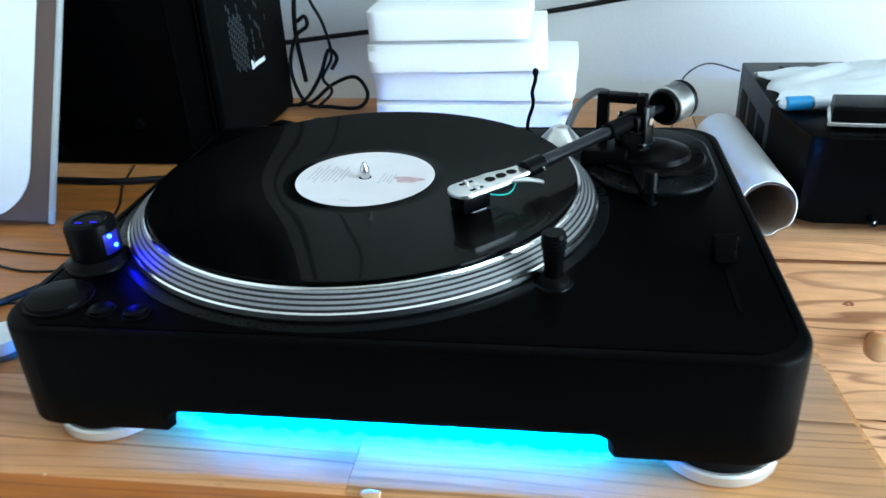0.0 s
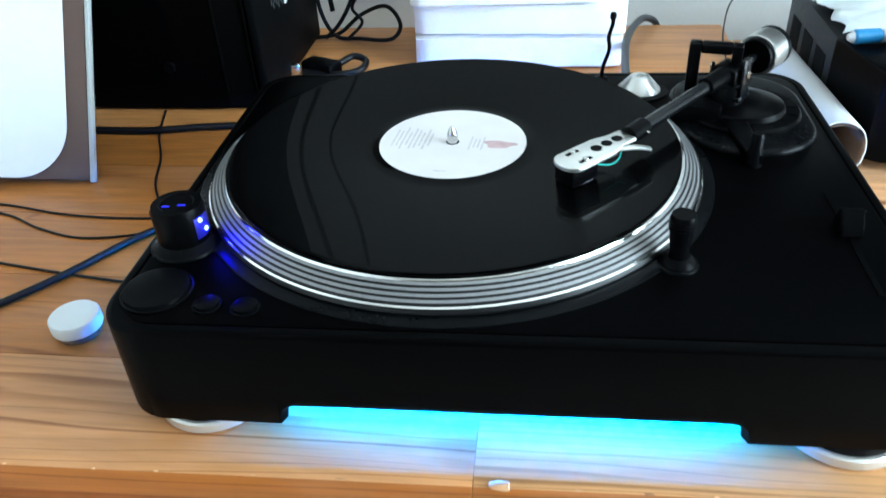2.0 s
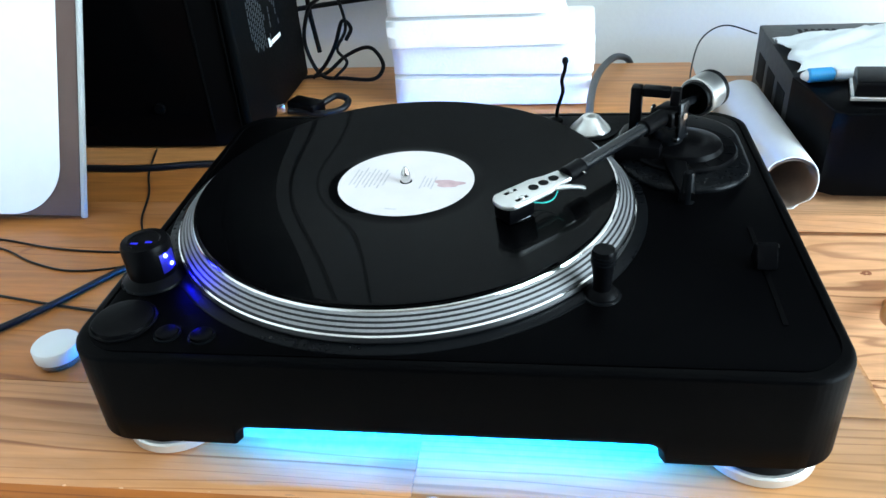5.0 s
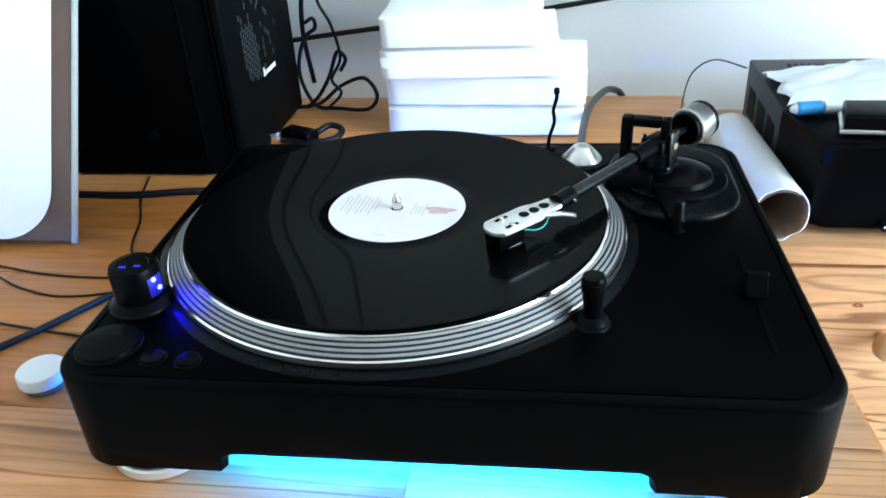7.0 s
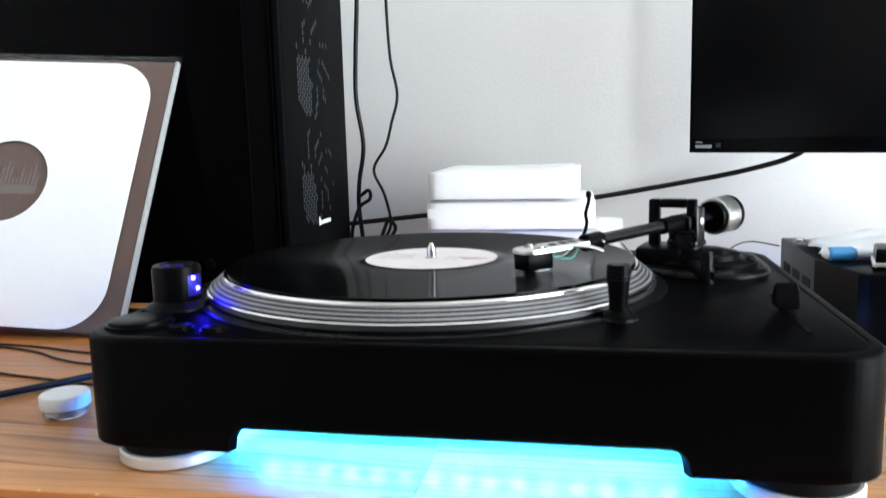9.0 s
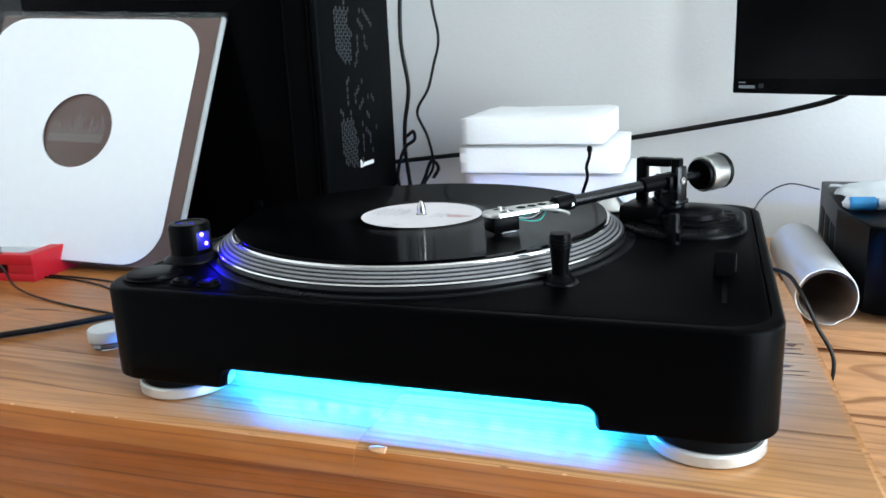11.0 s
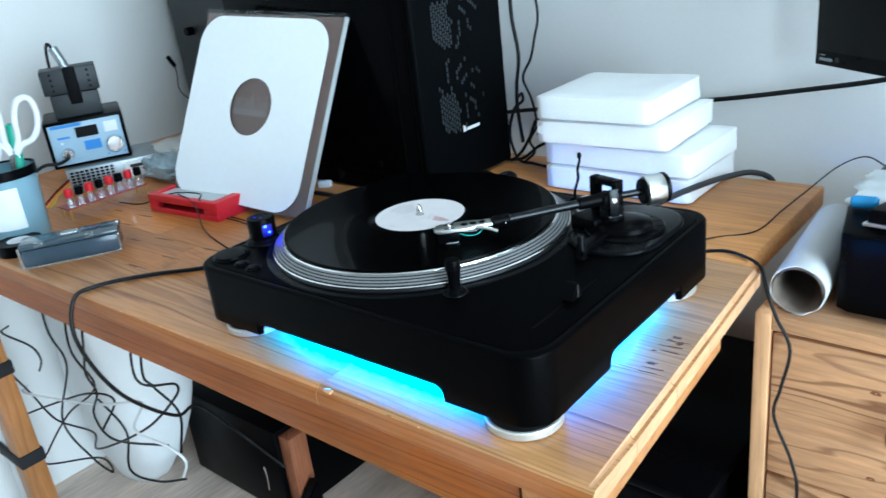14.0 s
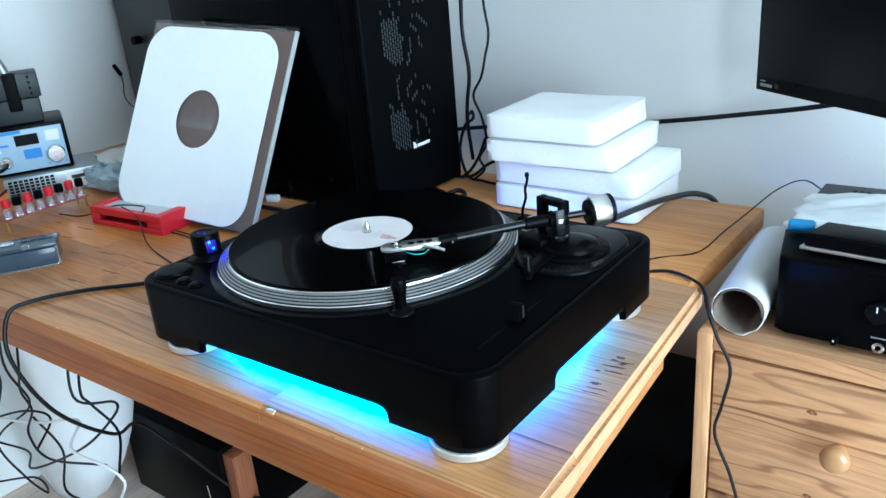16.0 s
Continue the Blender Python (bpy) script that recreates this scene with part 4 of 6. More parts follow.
gro = [(0, 0.8498), (0.1502, 0.8498), (0.1508, 0.8504), (0.1505, RZ + 0.0003), (0.1480, RZ + 0.0003), (0.1468, RZ)]
disc = part("disc", lathe(gro + [(0.0615, RZ), (0.0608, RZ - 0.0002), (0.052, RZ - 0.0002), (0.0515, RZ), (0, RZ)], 160), M_VINYL, rec)
lab = part("label", lathe([(0.0045, RZ - 0.0002), (0.0500, RZ - 0.0002), (0.0500, RZ + 0.0003), (0.0045, RZ + 0.0003)], 96), M_LABEL, rec, "off-white printed paper label")
LZ = RZ + 0.00032
random.seed(7)
LM = Matrix.Rotation(radians(-6), 4, "Z")
for k in range(9):
    x = -0.041 + k * 0.0031
    n = 0.010 + 0.012 * random.random()
    part("text_bar", turn(cuboid(x, x + 0.0012, -n * 0.8, n, LZ - 0.0002, LZ + 0.0001), LM), M_PRINT, lab)
for k in range(4):
    x = 0.012 + k * 0.0028
    n = 0.006 + 0.008 * random.random()
    part("text_bar", turn(cuboid(x, x + 0.0011, -n, n, LZ - 0.0002, LZ + 0.0001), LM), M_PRINT, lab)
bm = bmesh.new()
bmesh.ops.create_circle(bm, cap_ends=True, radius=1, segments=32)
for v in bm.verts:
    a = math.atan2(v.co.y, v.co.x)
    rr = 1 + 0.16 * math.sin(3 * a + 0.5) + 0.1 * math.sin(5 * a)
    v.co = LM @ Vector((0.032 + 0.0105 * rr * math.cos(a), 0.0055 * rr * math.sin(a), LZ + 0.0001))
part("print_shape", bm, M_PINK, lab, "faded pink printed shape", smooth=False)
part("text_bar", turn(cuboid(-0.004, 0.004, -0.0415, -0.0402, LZ - 0.0002, LZ + 0.0001), LM), M_PRINT, lab)

# 45 adapter, dust brush
cone = thing("single_adapter", "silver cone-shaped single adapter in its recess on the deck", "adapter", (0.1362, 0.1290, TOP))
part("recess", lathe([(0.016, TOP + 0.0002), (0.0225, TOP + 0.0002), (0.0225, TOP + 0.0010), (0.016, TOP + 0.0010)], 48, (0.1362, 0.1290, 0)), M_SKIRT, cone, "black recess ring")
part("cone", lathe([(0, TOP + 0.0003), (0.0168, TOP + 0.0003), (0.0171, TOP + 0.0012), (0.0167, TOP + 0.0024), (0.0078, TOP + 0.0124), (0.0070, TOP + 0.0130), (0.0036, TOP + 0.0130), (0.0032, TOP + 0.0100), (0, TOP + 0.0100)], 56, (0.1362, 0.1290, 0)), M_SILVER, cone)
stick = thing("dust_brush", "thin bent black brush stick standing on the deck", "brush", (0.107, 0.150, TOP))
part("shaft", sweep([(0.1075, 0.150, TOP + 0.001), (0.1085, 0.150, TOP + 0.012), (0.1125, 0.151, TOP + 0.026), (0.1115, 0.152, TOP + 0.036), (0.1140, 0.153, TOP + 0.046), (0.1142, 0.153, TOP + 0.054)], 0.0016), M_BLACK, stick)
part("head", lathe([(0, 0), (0.0020, 0.0010), (0.0027, 0.0035), (0.0022, 0.0065), (0, 0.0076)], 16, (0.1141, 0.153, TOP + 0.049)), M_SKIRT, stick)
part("foot", lathe([(0, TOP), (0.0060, TOP), (0.0058, TOP + 0.0020), (0.0022, TOP + 0.0036), (0, TOP + 0.0036)], 24, (0.1075, 0.150, 0)), M_BLACK, stick)

# ---------------- record cover leaning on the computer ----------------
BR, TR, TL = Vector((-0.346, 0.108, 0.7505)), Vector((-0.339, 0.257, 1.032)), Vector((-0.651, 0.229, 1.050))
EX = (TL - TR).normalized()
EZ = (TR - BR)
HGT = EZ.length
EZ = (EZ - EX * EZ.dot(EX)).normalized()
EY = EX.cross(EZ).normalized()
if EY.y > 0:
    EY = -EY
# local frame: x from the right edge to the left, y out of the front, z up the cover
SM = Matrix.Translation(BR) @ Matrix((EX, EY, EZ)).transposed().to_4x4()
cover = thing("record_cover", "taupe record cover with white inner bag leaning on the computer", "record cover", BR)
S = 0.315
part("jacket", turn(cuboid(0.004, S, -0.004, 0.001, 0.003, S + 0.002, 0.0008), SM), M_COVER, cover)
part("spine", turn(cuboid(-0.0005, 0.0035, -0.005, 0.002, 0.001, S + 0.003, 0.001), SM), M_SPINE, cover, "pale edge of the folded sleeve")
part("clear_sleeve", turn(cuboid(-0.004, S + 0.003, 0.0015, 0.0021, 0.0, S + 0.008), SM), M_PLASTIC, cover, "clear plastic outer sleeve", smooth=False)
part("sleeve_fold", turn(cuboid(0.0, S, 0.0022, 0.0030, S - 0.004, S + 0.008, 0.0003), SM), M_PLASTIC, cover)
# white inner bag: rounded card with a round hole
out = rounded(0.022, 0.318, 0.004, 0.312, 0.048, 12)
hole = [(0.165 + 0.0475 * math.cos(2 * math.pi * i / 64), 0.164 + 0.0475 * math.sin(2 * math.pi * i / 64)) for i in range(64)]
bm = bmesh.new()
for y in (0.0034, 0.0042):
    a = [bm.verts.new((p[0], y, p[1])) for p in out]
    b = [bm.verts.new((p[0], y, p[1])) for p in hole]
    ed = [bm.edges.new((q[i], q[(i + 1) % len(q)])) for q in (a, b) for i in range(len(q))]
    bmesh.ops.triangle_fill(bm, use_beauty=True, edges=ed)
bm.verts.ensure_lookup_table()
n1, n2 = len(out), len(hole)
vv = bm.verts
for base, n in ((0, n1), (n1, n2)):
    for i in range(n):
        j = (i + 1) % n
        bm.faces.new((vv[base + i], vv[base + j], vv[n1 + n2 + base + j], vv[n1 + n2 + base + i]))
part("inner_bag", turn(bm, SM), M_CARD, cover, "white card inner bag with a round hole", smooth=False)
# pale print showing through the hole: a band with uneven uprights above and below
random.seed(11)
part("print_shape", turn(cuboid(0.130, 0.206, 0.001, 0.0012, 0.150, 0.160), SM), M_COVER2, cover)
for k in range(17):
    x = 0.130 + k * 0.0045
    up, dn = 0.006 + 0.022 * random.random(), 0.005 + 0.018 * random.random()
    part("print_shape", turn(cuboid(x, x + 0.0022, 0.001, 0.0012, 0.160, 0.160 + up), SM), M_COVER2, cover)

# ---------------- computer ----------------
PX0, PX1, PY0, PY1, PZ1 = -0.67, -0.225, 0.265, 0.487, 1.235
pc = thing("computer_tower", "black computer tower with a dark glass side and meshed front", "computer", (-0.45, 0.375, DESK))
part("body", cuboid(PX0, PX1 - 0.012, PY0 + 0.004, PY1, DESK + 0.0005, PZ1, 0.004), M_CASE, pc)
glass = part("side_panel", cuboid(PX0 + 0.004, PX1 - 0.045, PY0 - 0.0005, PY0 + 0.0035, DESK + 0.004, PZ1 - 0.004, 0.001), M_GLASS, pc, "dark tinted glass side panel")
part("panel_edge", cuboid(PX1 - 0.0445, PX1 - 0.043, PY0 - 0.001, PY0 + 0.003, DESK + 0.02, PZ1 - 0.004), M_CASE, pc)
part("panel_edge", cuboid(PX1 - 0.0125, PX1 - 0.0118, PY0 + 0.001, PY0 + 0.0052, DESK + 0.02, PZ1 - 0.004), M_CASE, pc)
for z in (0.80, 1.20):
    part("thumb_screw", rod((PX1 - 0.10, PY0 - 0.0005, z), (PX1 - 0.10, PY0 - 0.005, z), 0.006, 20), M_CASE, pc)
front = part("front_panel", cuboid(PX1 - 0.0118, PX1 + 0.0005, PY0 + 0.002, PY1 - 0.002, DESK + 0.004, PZ1 - 0.002, 0.005, 3), M_MESH, pc, "charcoal front panel with perforated mesh")
# upright perforations, only where the fans behind catch the light; that light is painted grey
bm = bmesh.new()
for iy in range(20):
    for iz in range(48):
        y = 0.312 + iy * 0.0056
        z = 0.832 + iz * 0.0086 + (0.0043 if iy % 2 else 0)
        dz = (z - 0.890 + 0.0675) % 0.135 - 0.0675
        dy = y - 0.360
        d = math.hypot(dy, dz)
        blade = (math.atan2(dz, dy) * 9 / (2 * math.pi) + 0.022 * d * 1000) % 1.0 < 0.20
        if z > 1.20 or d > 0.062 or d < 0.012 or not (blade or (y < 0.356 and dz < 0.010 and dz > -0.058)):
            continue
        cuboid(PX1 + 0.0002, PX1 + 0.0007, y, y + 0.0026, z, z + 0.0066, bm=bm)
part("perforation", bm, M_LITSLOT, front, "upright mesh slots, painted grey where the fans catch the light", smooth=False, kind="stuff")
bm = cuboid(PX1 + 0.0004, PX1 + 0.0010, 0.360, 0.363, 0.834, 0.8445)
cuboid(PX1 + 0.0004, PX1 + 0.0010, 0.3635, 0.3655, 0.834, 0.8425, bm=bm)
cuboid(PX1 + 0.0004, PX1 + 0.0010, 0.366, 0.368, 0.834, 0.8395, bm=bm)
part("emblem", bm, M_LOGO, front, "white sail-like emblem", smooth=False)
part("emblem", cuboid(PX1 + 0.0004, PX1 + 0.0010, 0.370, 0.402, 0.8345, 0.8395), M_LOGO, front, "white maker's mark as a plain bar", smooth=False)

# dark plug bundle at the foot of the tower
plug = thing("cable_plug", "black plug and folded cable at the foot of the computer", "plug", (-0.19, 0.39, DESK))
part("plug_body", turn(cuboid(-0.022, 0.022, -0.012, 0.012, 0, 0.016, 0.004), Matrix.Translation((-0.195, 0.368, DESK)) @ Matrix.Rotation(radians(-25), 4, "Z")), M_BLACK, plug)
part("clip", turn(cuboid(-0.006, 0.006, -0.004, 0.004, 0, 0.012, 0.002), Matrix.Translation((-0.222, 0.352, DESK + 0.006)) @ Matrix.Rotation(radians(20), 4, "Z")), M_CHROME, plug)
part("cord", sweep([(-0.175, 0.372, DESK + 0.010), (-0.160, 0.385, DESK + 0.014), (-0.145, 0.380, DESK + 0.010), (-0.150, 0.362, DESK + 0.006), (-0.175, 0.352, DESK + 0.005), (-0.215, 0.36, DESK + 0.005)], 0.004), M_CABLE, plug)

# dark grey steel box behind the cover, in the corner
gb = thing("steel_box", "dark grey steel cabinet standing in the corner", "cabinet", (-0.98, 0.52, DESK))
part("cabinet_body", cuboid(-1.16, -0.72, 0.46, 0.60, DESK, 1.30, 0.004), M_GREYBOX, gb)
part("hook", rod((-1.08, 0.458, 0.985), (-1.08, 0.440, 0.985), 0.010, 16), M_BLACK, gb)

# ---------------- foam slabs ----------------
def foam(cx, cy, z0, w, d, h, rot, seed):
    ob = thing("foam_slab", "white packing foam slab in a loose stack", "foam", (cx, cy, z0), "stack of foam slabs")
    bm = bmesh.new()
    bmesh.ops.create_cube(bm, size=1)
    bmesh.ops.subdivide_edges(bm, edges=bm.edges[:], cuts=14, use_grid_fill=True)
    for v in bm.verts:
        p = v.co.copy()
        # softly rounded edges, uneven cut faces
        q = Vector((p.x * w, p.y * d, (p.z + 0.5) * h))
        edge = [abs(abs(c) - 0.5) < 1e-4 for c in p]
        if sum(edge) >= 2:
            for i in range(3):
                if edge[i]:
                    q[i] -= math.copysign(0.0022, p[i])
        o = Vector((seed * 7.1, seed * 3.3, seed * 1.9))
        q.x += 0.0022 * noise.noise(q * 30 + o) * (1 if edge[0] else 0.2)
        q.y += 0.0022 * noise.noise(q * 30 + o * 2) * (1 if edge[1] else 0.2)
        if p.z > 0:
            q.z += 0.0016 * noise.noise(Vector((q.x * 22, q.y * 22, seed)))
        if edge[2] and p.z < 0:
            q.z += 0.0004
        v.co = q
    turn(bm, Matrix.Translation((cx, cy, z0)) @ Matrix.Rotation(radians(rot), 4, "Z"))
    part("slab", bm, M_FOAM, ob, angle=75)


foam(0.030, 0.462, 0.7505, 0.232, 0.165, 0.037, 0, 1)
foam(0.032, 0.460, 0.7880, 0.236, 0.160, 0.037, -1.5, 2)
foam(0.012, 0.455, 0.8255, 0.205, 0.175, 0.0365, 2, 3)
foam(0.005, 0.450, 0.8625, 0.182, 0.176, 0.0365, 1, 4)

# ---------------- monitor ----------------
MYAW = radians(-36)
MP = Vector((0.242, 0.571, 0.909))
MM = Matrix.Translation(MP) @ Matrix.Rotation(MYAW, 4, "Z")
mon = thing("monitor", "black flat monitor turned towards the desk, switched off", "monitor", MP)
part("back_shell", turn(cuboid(0.001, 0.609, 0.006, 0.030, 0.001, 0.360, 0.006), MM), M_BLACK, mon)
part("bezel", turn(cuboid(0, 0.61, 0, 0.0058, 0, 0.361, 0.0015), MM), M_BLACK, mon)
part("screen", turn(cuboid(0.006, 0.604, -0.0008, 0.0002, 0.020, 0.354, 0.0002), MM), M_SCREEN, mon, "dark blank screen")
part("badge_bar", turn(cuboid(0.010, 0.034, -0.0006, -0.0001, 0.0065, 0.0105), MM), M_GREYSTEEL, mon, "pale maker's mark as a plain bar")
part("badge_bar", turn(cuboid(0.010, 0.020, -0.0006, -0.0001, 0.0135, 0.0150), MM), M_GREYSTEEL, mon)
part("badge_bar", turn(cuboid(0.040, 0.047, -0.0006, -0.0001, 0.007, 0.013), MM), M_GREYBOX, mon)
part("stand_neck", turn(cuboid(0.285, 0.325, 0.031, 0.060, -0.205, 0.20, 0.006), MM), M_BLACK, mon)
part("stand_foot", turn(cuboid(0.20, 0.41, -0.03, 0.10, -0.2085, -0.203, 0.002), MM), M_BLACK, mon)

# ---------------- chest of drawers ----------------
CX0, CX1, CY0, CY1, CZ = 0.296, 0.90, 0.216, 0.605, 0.700
chest = thing("drawer_chest", "light pine chest of drawers with round wooden knobs", "chest of drawers", (0.6, 0.4, 0.0))
part("top", cuboid(CX0 + 0.0185, CX1 - 0.0185, CY0 + 0.001, CY1, CZ - 0.020, CZ, 0.0015), M_DRAWER, chest)
part("side", cuboid(CX0, CX0 + 0.018, CY0, CY1, 0.0, CZ, 0.0015), M_STILE, chest)
part("side", cuboid(CX1 - 0.018, CX1, CY0, CY1, 0.0, CZ, 0.0015), M_STILE, chest)
part("back", cuboid(CX0 + 0.019, CX1 - 0.019, CY1 - 0.01, CY1, 0.02, CZ - 0.0205), M_STILE, chest)
z1 = CZ - 0.024
for i in range(3):
    z0 = z1 - 0.19
    for xa, xb in ((CX0 + 0.0205, 0.597), (0.603, CX1 - 0.0205)):
        dr = part("drawer", cuboid(xa, xb, CY0 + 0.001, CY0 + 0.30, z0, z1, 0.0025), M_DRAWER, chest)
        kx, kz = (xa + xb) / 2, (z0 + z1) / 2 + 0.013
        part("knob", lathe([(0, 0), (0.0075, 0), (0.0070, 0.006), (0.0080, 0.010), (0.0135, 0.014), (0.0155, 0.020), (0.0140, 0.026), (0.0085, 0.030), (0, 0.031)], 32, (kx, CY0 + 0.0015, kz), (0, -1, 0)), M_KNOBWOOD, dr, "turned round wooden knob")
    z1 = z0 - 0.004
M_KNOT = mat("dark_pine_knot", (0.22, 0.075, 0.028), 0.5, vary=0.4, scale=250, bump=0.1)
M_KNOTCORE = mat("pale_knot_core", (0.42, 0.20, 0.10), 0.5, vary=0.2, scale=200, bump=0.1)
front_drawers = [c for c in chest.children if c.name.startswith("drawer")]
for kx, kz, kr in ((0.426, 0.632, 0.0026), (0.430, 0.521, 0.0022)):
    own = min(front_drawers, key=lambda c: (c.bound_box[0][2] > kz or c.bound_box[6][2] < kz, abs(kx - (c.bound_box[0][0] + c.bound_box[6][0]) / 2)))
    bm = bmesh.new()
    ring = []
    for i in range(24):
        a = 2 * math.pi * i / 24
        q = 1 + 0.35 * noise.noise(Vector((2 * math.cos(a), 2 * math.sin(a), kx * 40)))
        ring.append((kx + 2.1 * kr * q * math.cos(a), kz + kr * q * math.sin(a)))
    top = [bm.verts.new((x, CY0 + 0.0006, z)) for x, z in ring]
    low = [bm.verts.new((x, CY0 + 0.0020, z)) for x, z in ring]
    bm.faces.new(top)
    for i in range(24):
        bm.faces.new((top[i], top[(i + 1) % 24], low[(i + 1) % 24], low[i]))
    kn = part("knot", bm, M_KNOT, own, "small dark knot in the pine", smooth=False)
    part("core", lathe([(0, 0), (kr * 0.42, 0), (kr * 0.38, 0.0004), (0, 0.0005)], 14, (kx, CY0 + 0.0006, kz), (0, -1, 0)), M_KNOTCORE, kn)

# ---------------- amplifier and what lies on it ----------------
amp = thing("amplifier", "black amplifier with knobs and a vented grey top on the chest", "amplifier", (0.5, 0.38, CZ))
AX0, AX1 = 0.356, 0.66
part("body", cuboid(AX0, AX1, 0.335, 0.522, CZ + 0.010, 0.797, 0.002), M_GREYBOX, amp, "grey metal body")
fo = [(AX0 - 0.002, 0.340), (0.372, 0.248), (0.385, 0.240), (0.62, 0.236), (AX1 + 0.002, 0.25), (AX1 + 0.002, 0.340)]
part("front_section", slab(fo[::1], CZ + 0.010, 0.7985, 0.003), M_BLACK, amp, "black front section with bevelled corners")
for x in (0.40, 0.61):
    for y in (0.275, 0.49):
        part("foot", lathe([(0, CZ), (0.016, CZ), (0.0175, CZ + 0.002), (0.0175, CZ + 0.0105), (0, CZ + 0.0105)], 32, (x, y, 0)), M_CHROME, amp, "bright metal foot")
for i in range(9):
    part("vent_slot", cuboid(0.395 + i * 0.008, 0.399 + i * 0.008, 0.470, 0.500, 0.7968, 0.7975), M_SKIRT, amp)
for i in range(3):
    y = 0.365 + i * 0.05
    part("side_vent", cuboid(AX0 - 0.0006, AX0 + 0.001, y, y + 0.035, 0.735, 0.770), M_SKIRT, amp, "sunken side grille")
for x, z, r in ((0.474, 0.757, 0.012), (0.437, 0.712 + 0.004, 0.004), (0.555, 0.757, 0.012)):
    kb = part("knob", lathe([(0, 0), (r, 0), (r * 0.96, 0.010), (r * 0.8, 0.012), (0, 0.012)], 32, (x, 0.2395, z), (0, -1, 0)), M_SATIN, amp)
    part("pointer", cuboid(x - 0.0006, x + 0.0006, 0.2268, 0.2276, z + r * 0.2, z + r * 0.75), M_WHITEP, kb)
part("socket", lathe([(0.0028, 0), (0.0060, 0), (0.0060, 0.003), (0.0046, 0.0036), (0.0028, 0.003)], 24, (0.478, 0.2390, 0.716), (0, -1, 0)), M_CHROME, amp, "bright headphone socket")
part("socket_word_bar", cuboid(0.470, 0.486, 0.2380, 0.2386, 0.7255, 0.7270), M_GREYSTEEL, amp)

dev = thing("black_device", "small black device with a silver edge lying on the amplifier", "device", (0.45, 0.3, 0.80))
part("shell", slab([(0.392, 0.264), (0.520, 0.254), (0.528, 0.306), (0.404, 0.312)], 0.8065, 0.8200, 0.004), M_BLACK, dev)
part("trim", slab([(0.3880, 0.2610), (0.522, 0.251), (0.530, 0.308), (0.4015, 0.3140)], 0.8030, 0.8064, 0.001), M_SILVER, dev, "silver lower edge")
part("underside", slab([(0.393, 0.265), (0.519, 0.255), (0.527, 0.305), (0.404, 0.311)], 0.7986, 0.8029), M_BLACK, dev)

bag = thing("plastic_bag", "crumpled white plastic bag with a printed panel on the amplifier", "bag", (0.46, 0.42, 0.80))
bm = bmesh.new()
G = 26
grid = [[None] * (G + 1) for _ in range(G + 1)]
for i in range(G + 1):
    for j in range(G + 1):
        u, w = i / G, j / G
        x = 0.357 + 0.25 * u + 0.010 * noise.noise(Vector((w * 6, 1.0, 0))) * (1 - u)
        y = 0.337 + 0.030 * u * (1 - w) + (0.12 + 0.07 * u) * w + 0.008 * noise.noise(Vector((u * 6, 2.0, 1.0)))
        z = 0.8015 + 0.030 * math.sin(math.pi * min(1, w * 0.9 + 0.1)) * (0.35 + 0.65 * u) + 0.005 * noise.noise(Vector((u * 5, w * 5, 3))) + 0.004 * noise.noise(Vector((u * 18, w * 18, 5)))
        grid[i][j] = bm.verts.new((x, y, max(0.8005, z)))
for i in range(G):
    for j in range(G):
        bm.faces.new((grid[i][j], grid[i + 1][j], grid[i + 1][j + 1], grid[i][j + 1]))
ext = bmesh.ops.extrude_face_region(bm, geom=bm.faces[:])
bmesh.ops.translate(bm, vec=(0, 0, -0.0008), verts=[g for g in ext["geom"] if isinstance(g, bmesh.types.BMVert)])
for f in bm.faces:
    c = f.calc_center_median()
    if 0.44 < c.x < 0.56 and 0.376 < c.y < 0.411 and f.normal.z > 0:
        f.material_index = 1
sheet = part("sheet", bm, (M_BAG, M_BAGPRINT), bag, angle=80)
pen = thing("blue_marker", "white marker with a sky-blue cap on the amplifier", "marker", (0.385, 0.323, 0.80))
part("cap", rod((0.3610, 0.3195, 0.8066), (0.3890, 0.3240, 0.8066), 0.0074, 24, 0.0025), M_BLUE, pen, "sky-blue cap")
part("barrel", rod((0.3893, 0.3241, 0.8064), (0.470, 0.3350, 0.8064), 0.0066, 24), M_WHITEP, pen)
part("tip", lathe([(0, 0), (0.0060, 0), (0.0030, 0.005), (0, 0.006)], 16, (0.3612, 0.3195, 0.8066), (-0.99, -0.15, 0)), M_WHITEP, pen)

# paper roll
roll = thing("paper_roll", "rolled sheet of grey-white paper lying beside the amplifier", "paper roll", (0.331, 0.39, CZ))
R0, R1 = Vector((0.3370, 0.2250, 0.7300)), Vector((0.3225, 0.4340, 0.7300))
rd = R1 - R0
n = rd.length
bm = lathe([(0.0280, 0.0), (0.0292, 0.0), (0.0294, 0.003), (0.0294, n), (0.0280, n), (0.0280, 0.0)], 64, R0, rd)
for v in bm.verts:
    # torn, uneven open end
    if (v.co - R0).dot(rd) / n < 0.004:
        a = math.atan2(v.co.z - R0.z, v.co.x - R0.x)
        v.co += rd.normalized() * (0.003 + 0.0035 * noise.noise(Vector((2 * math.cos(a), 2 * math.sin(a), 0.4))) + 0.0015 * noise.noise(Vector((9 * math.cos(a), 9 * math.sin(a), 0.9))))
part("sheet", bm, M_PAPER, roll)
# inner turn of paper; warm reflected light is painted as brown
bm = bmesh.new()
sp = [(0.0270 - 0.0016 * k / 40, 2 * math.pi * k / 40 + 1.9) for k in range(56)]
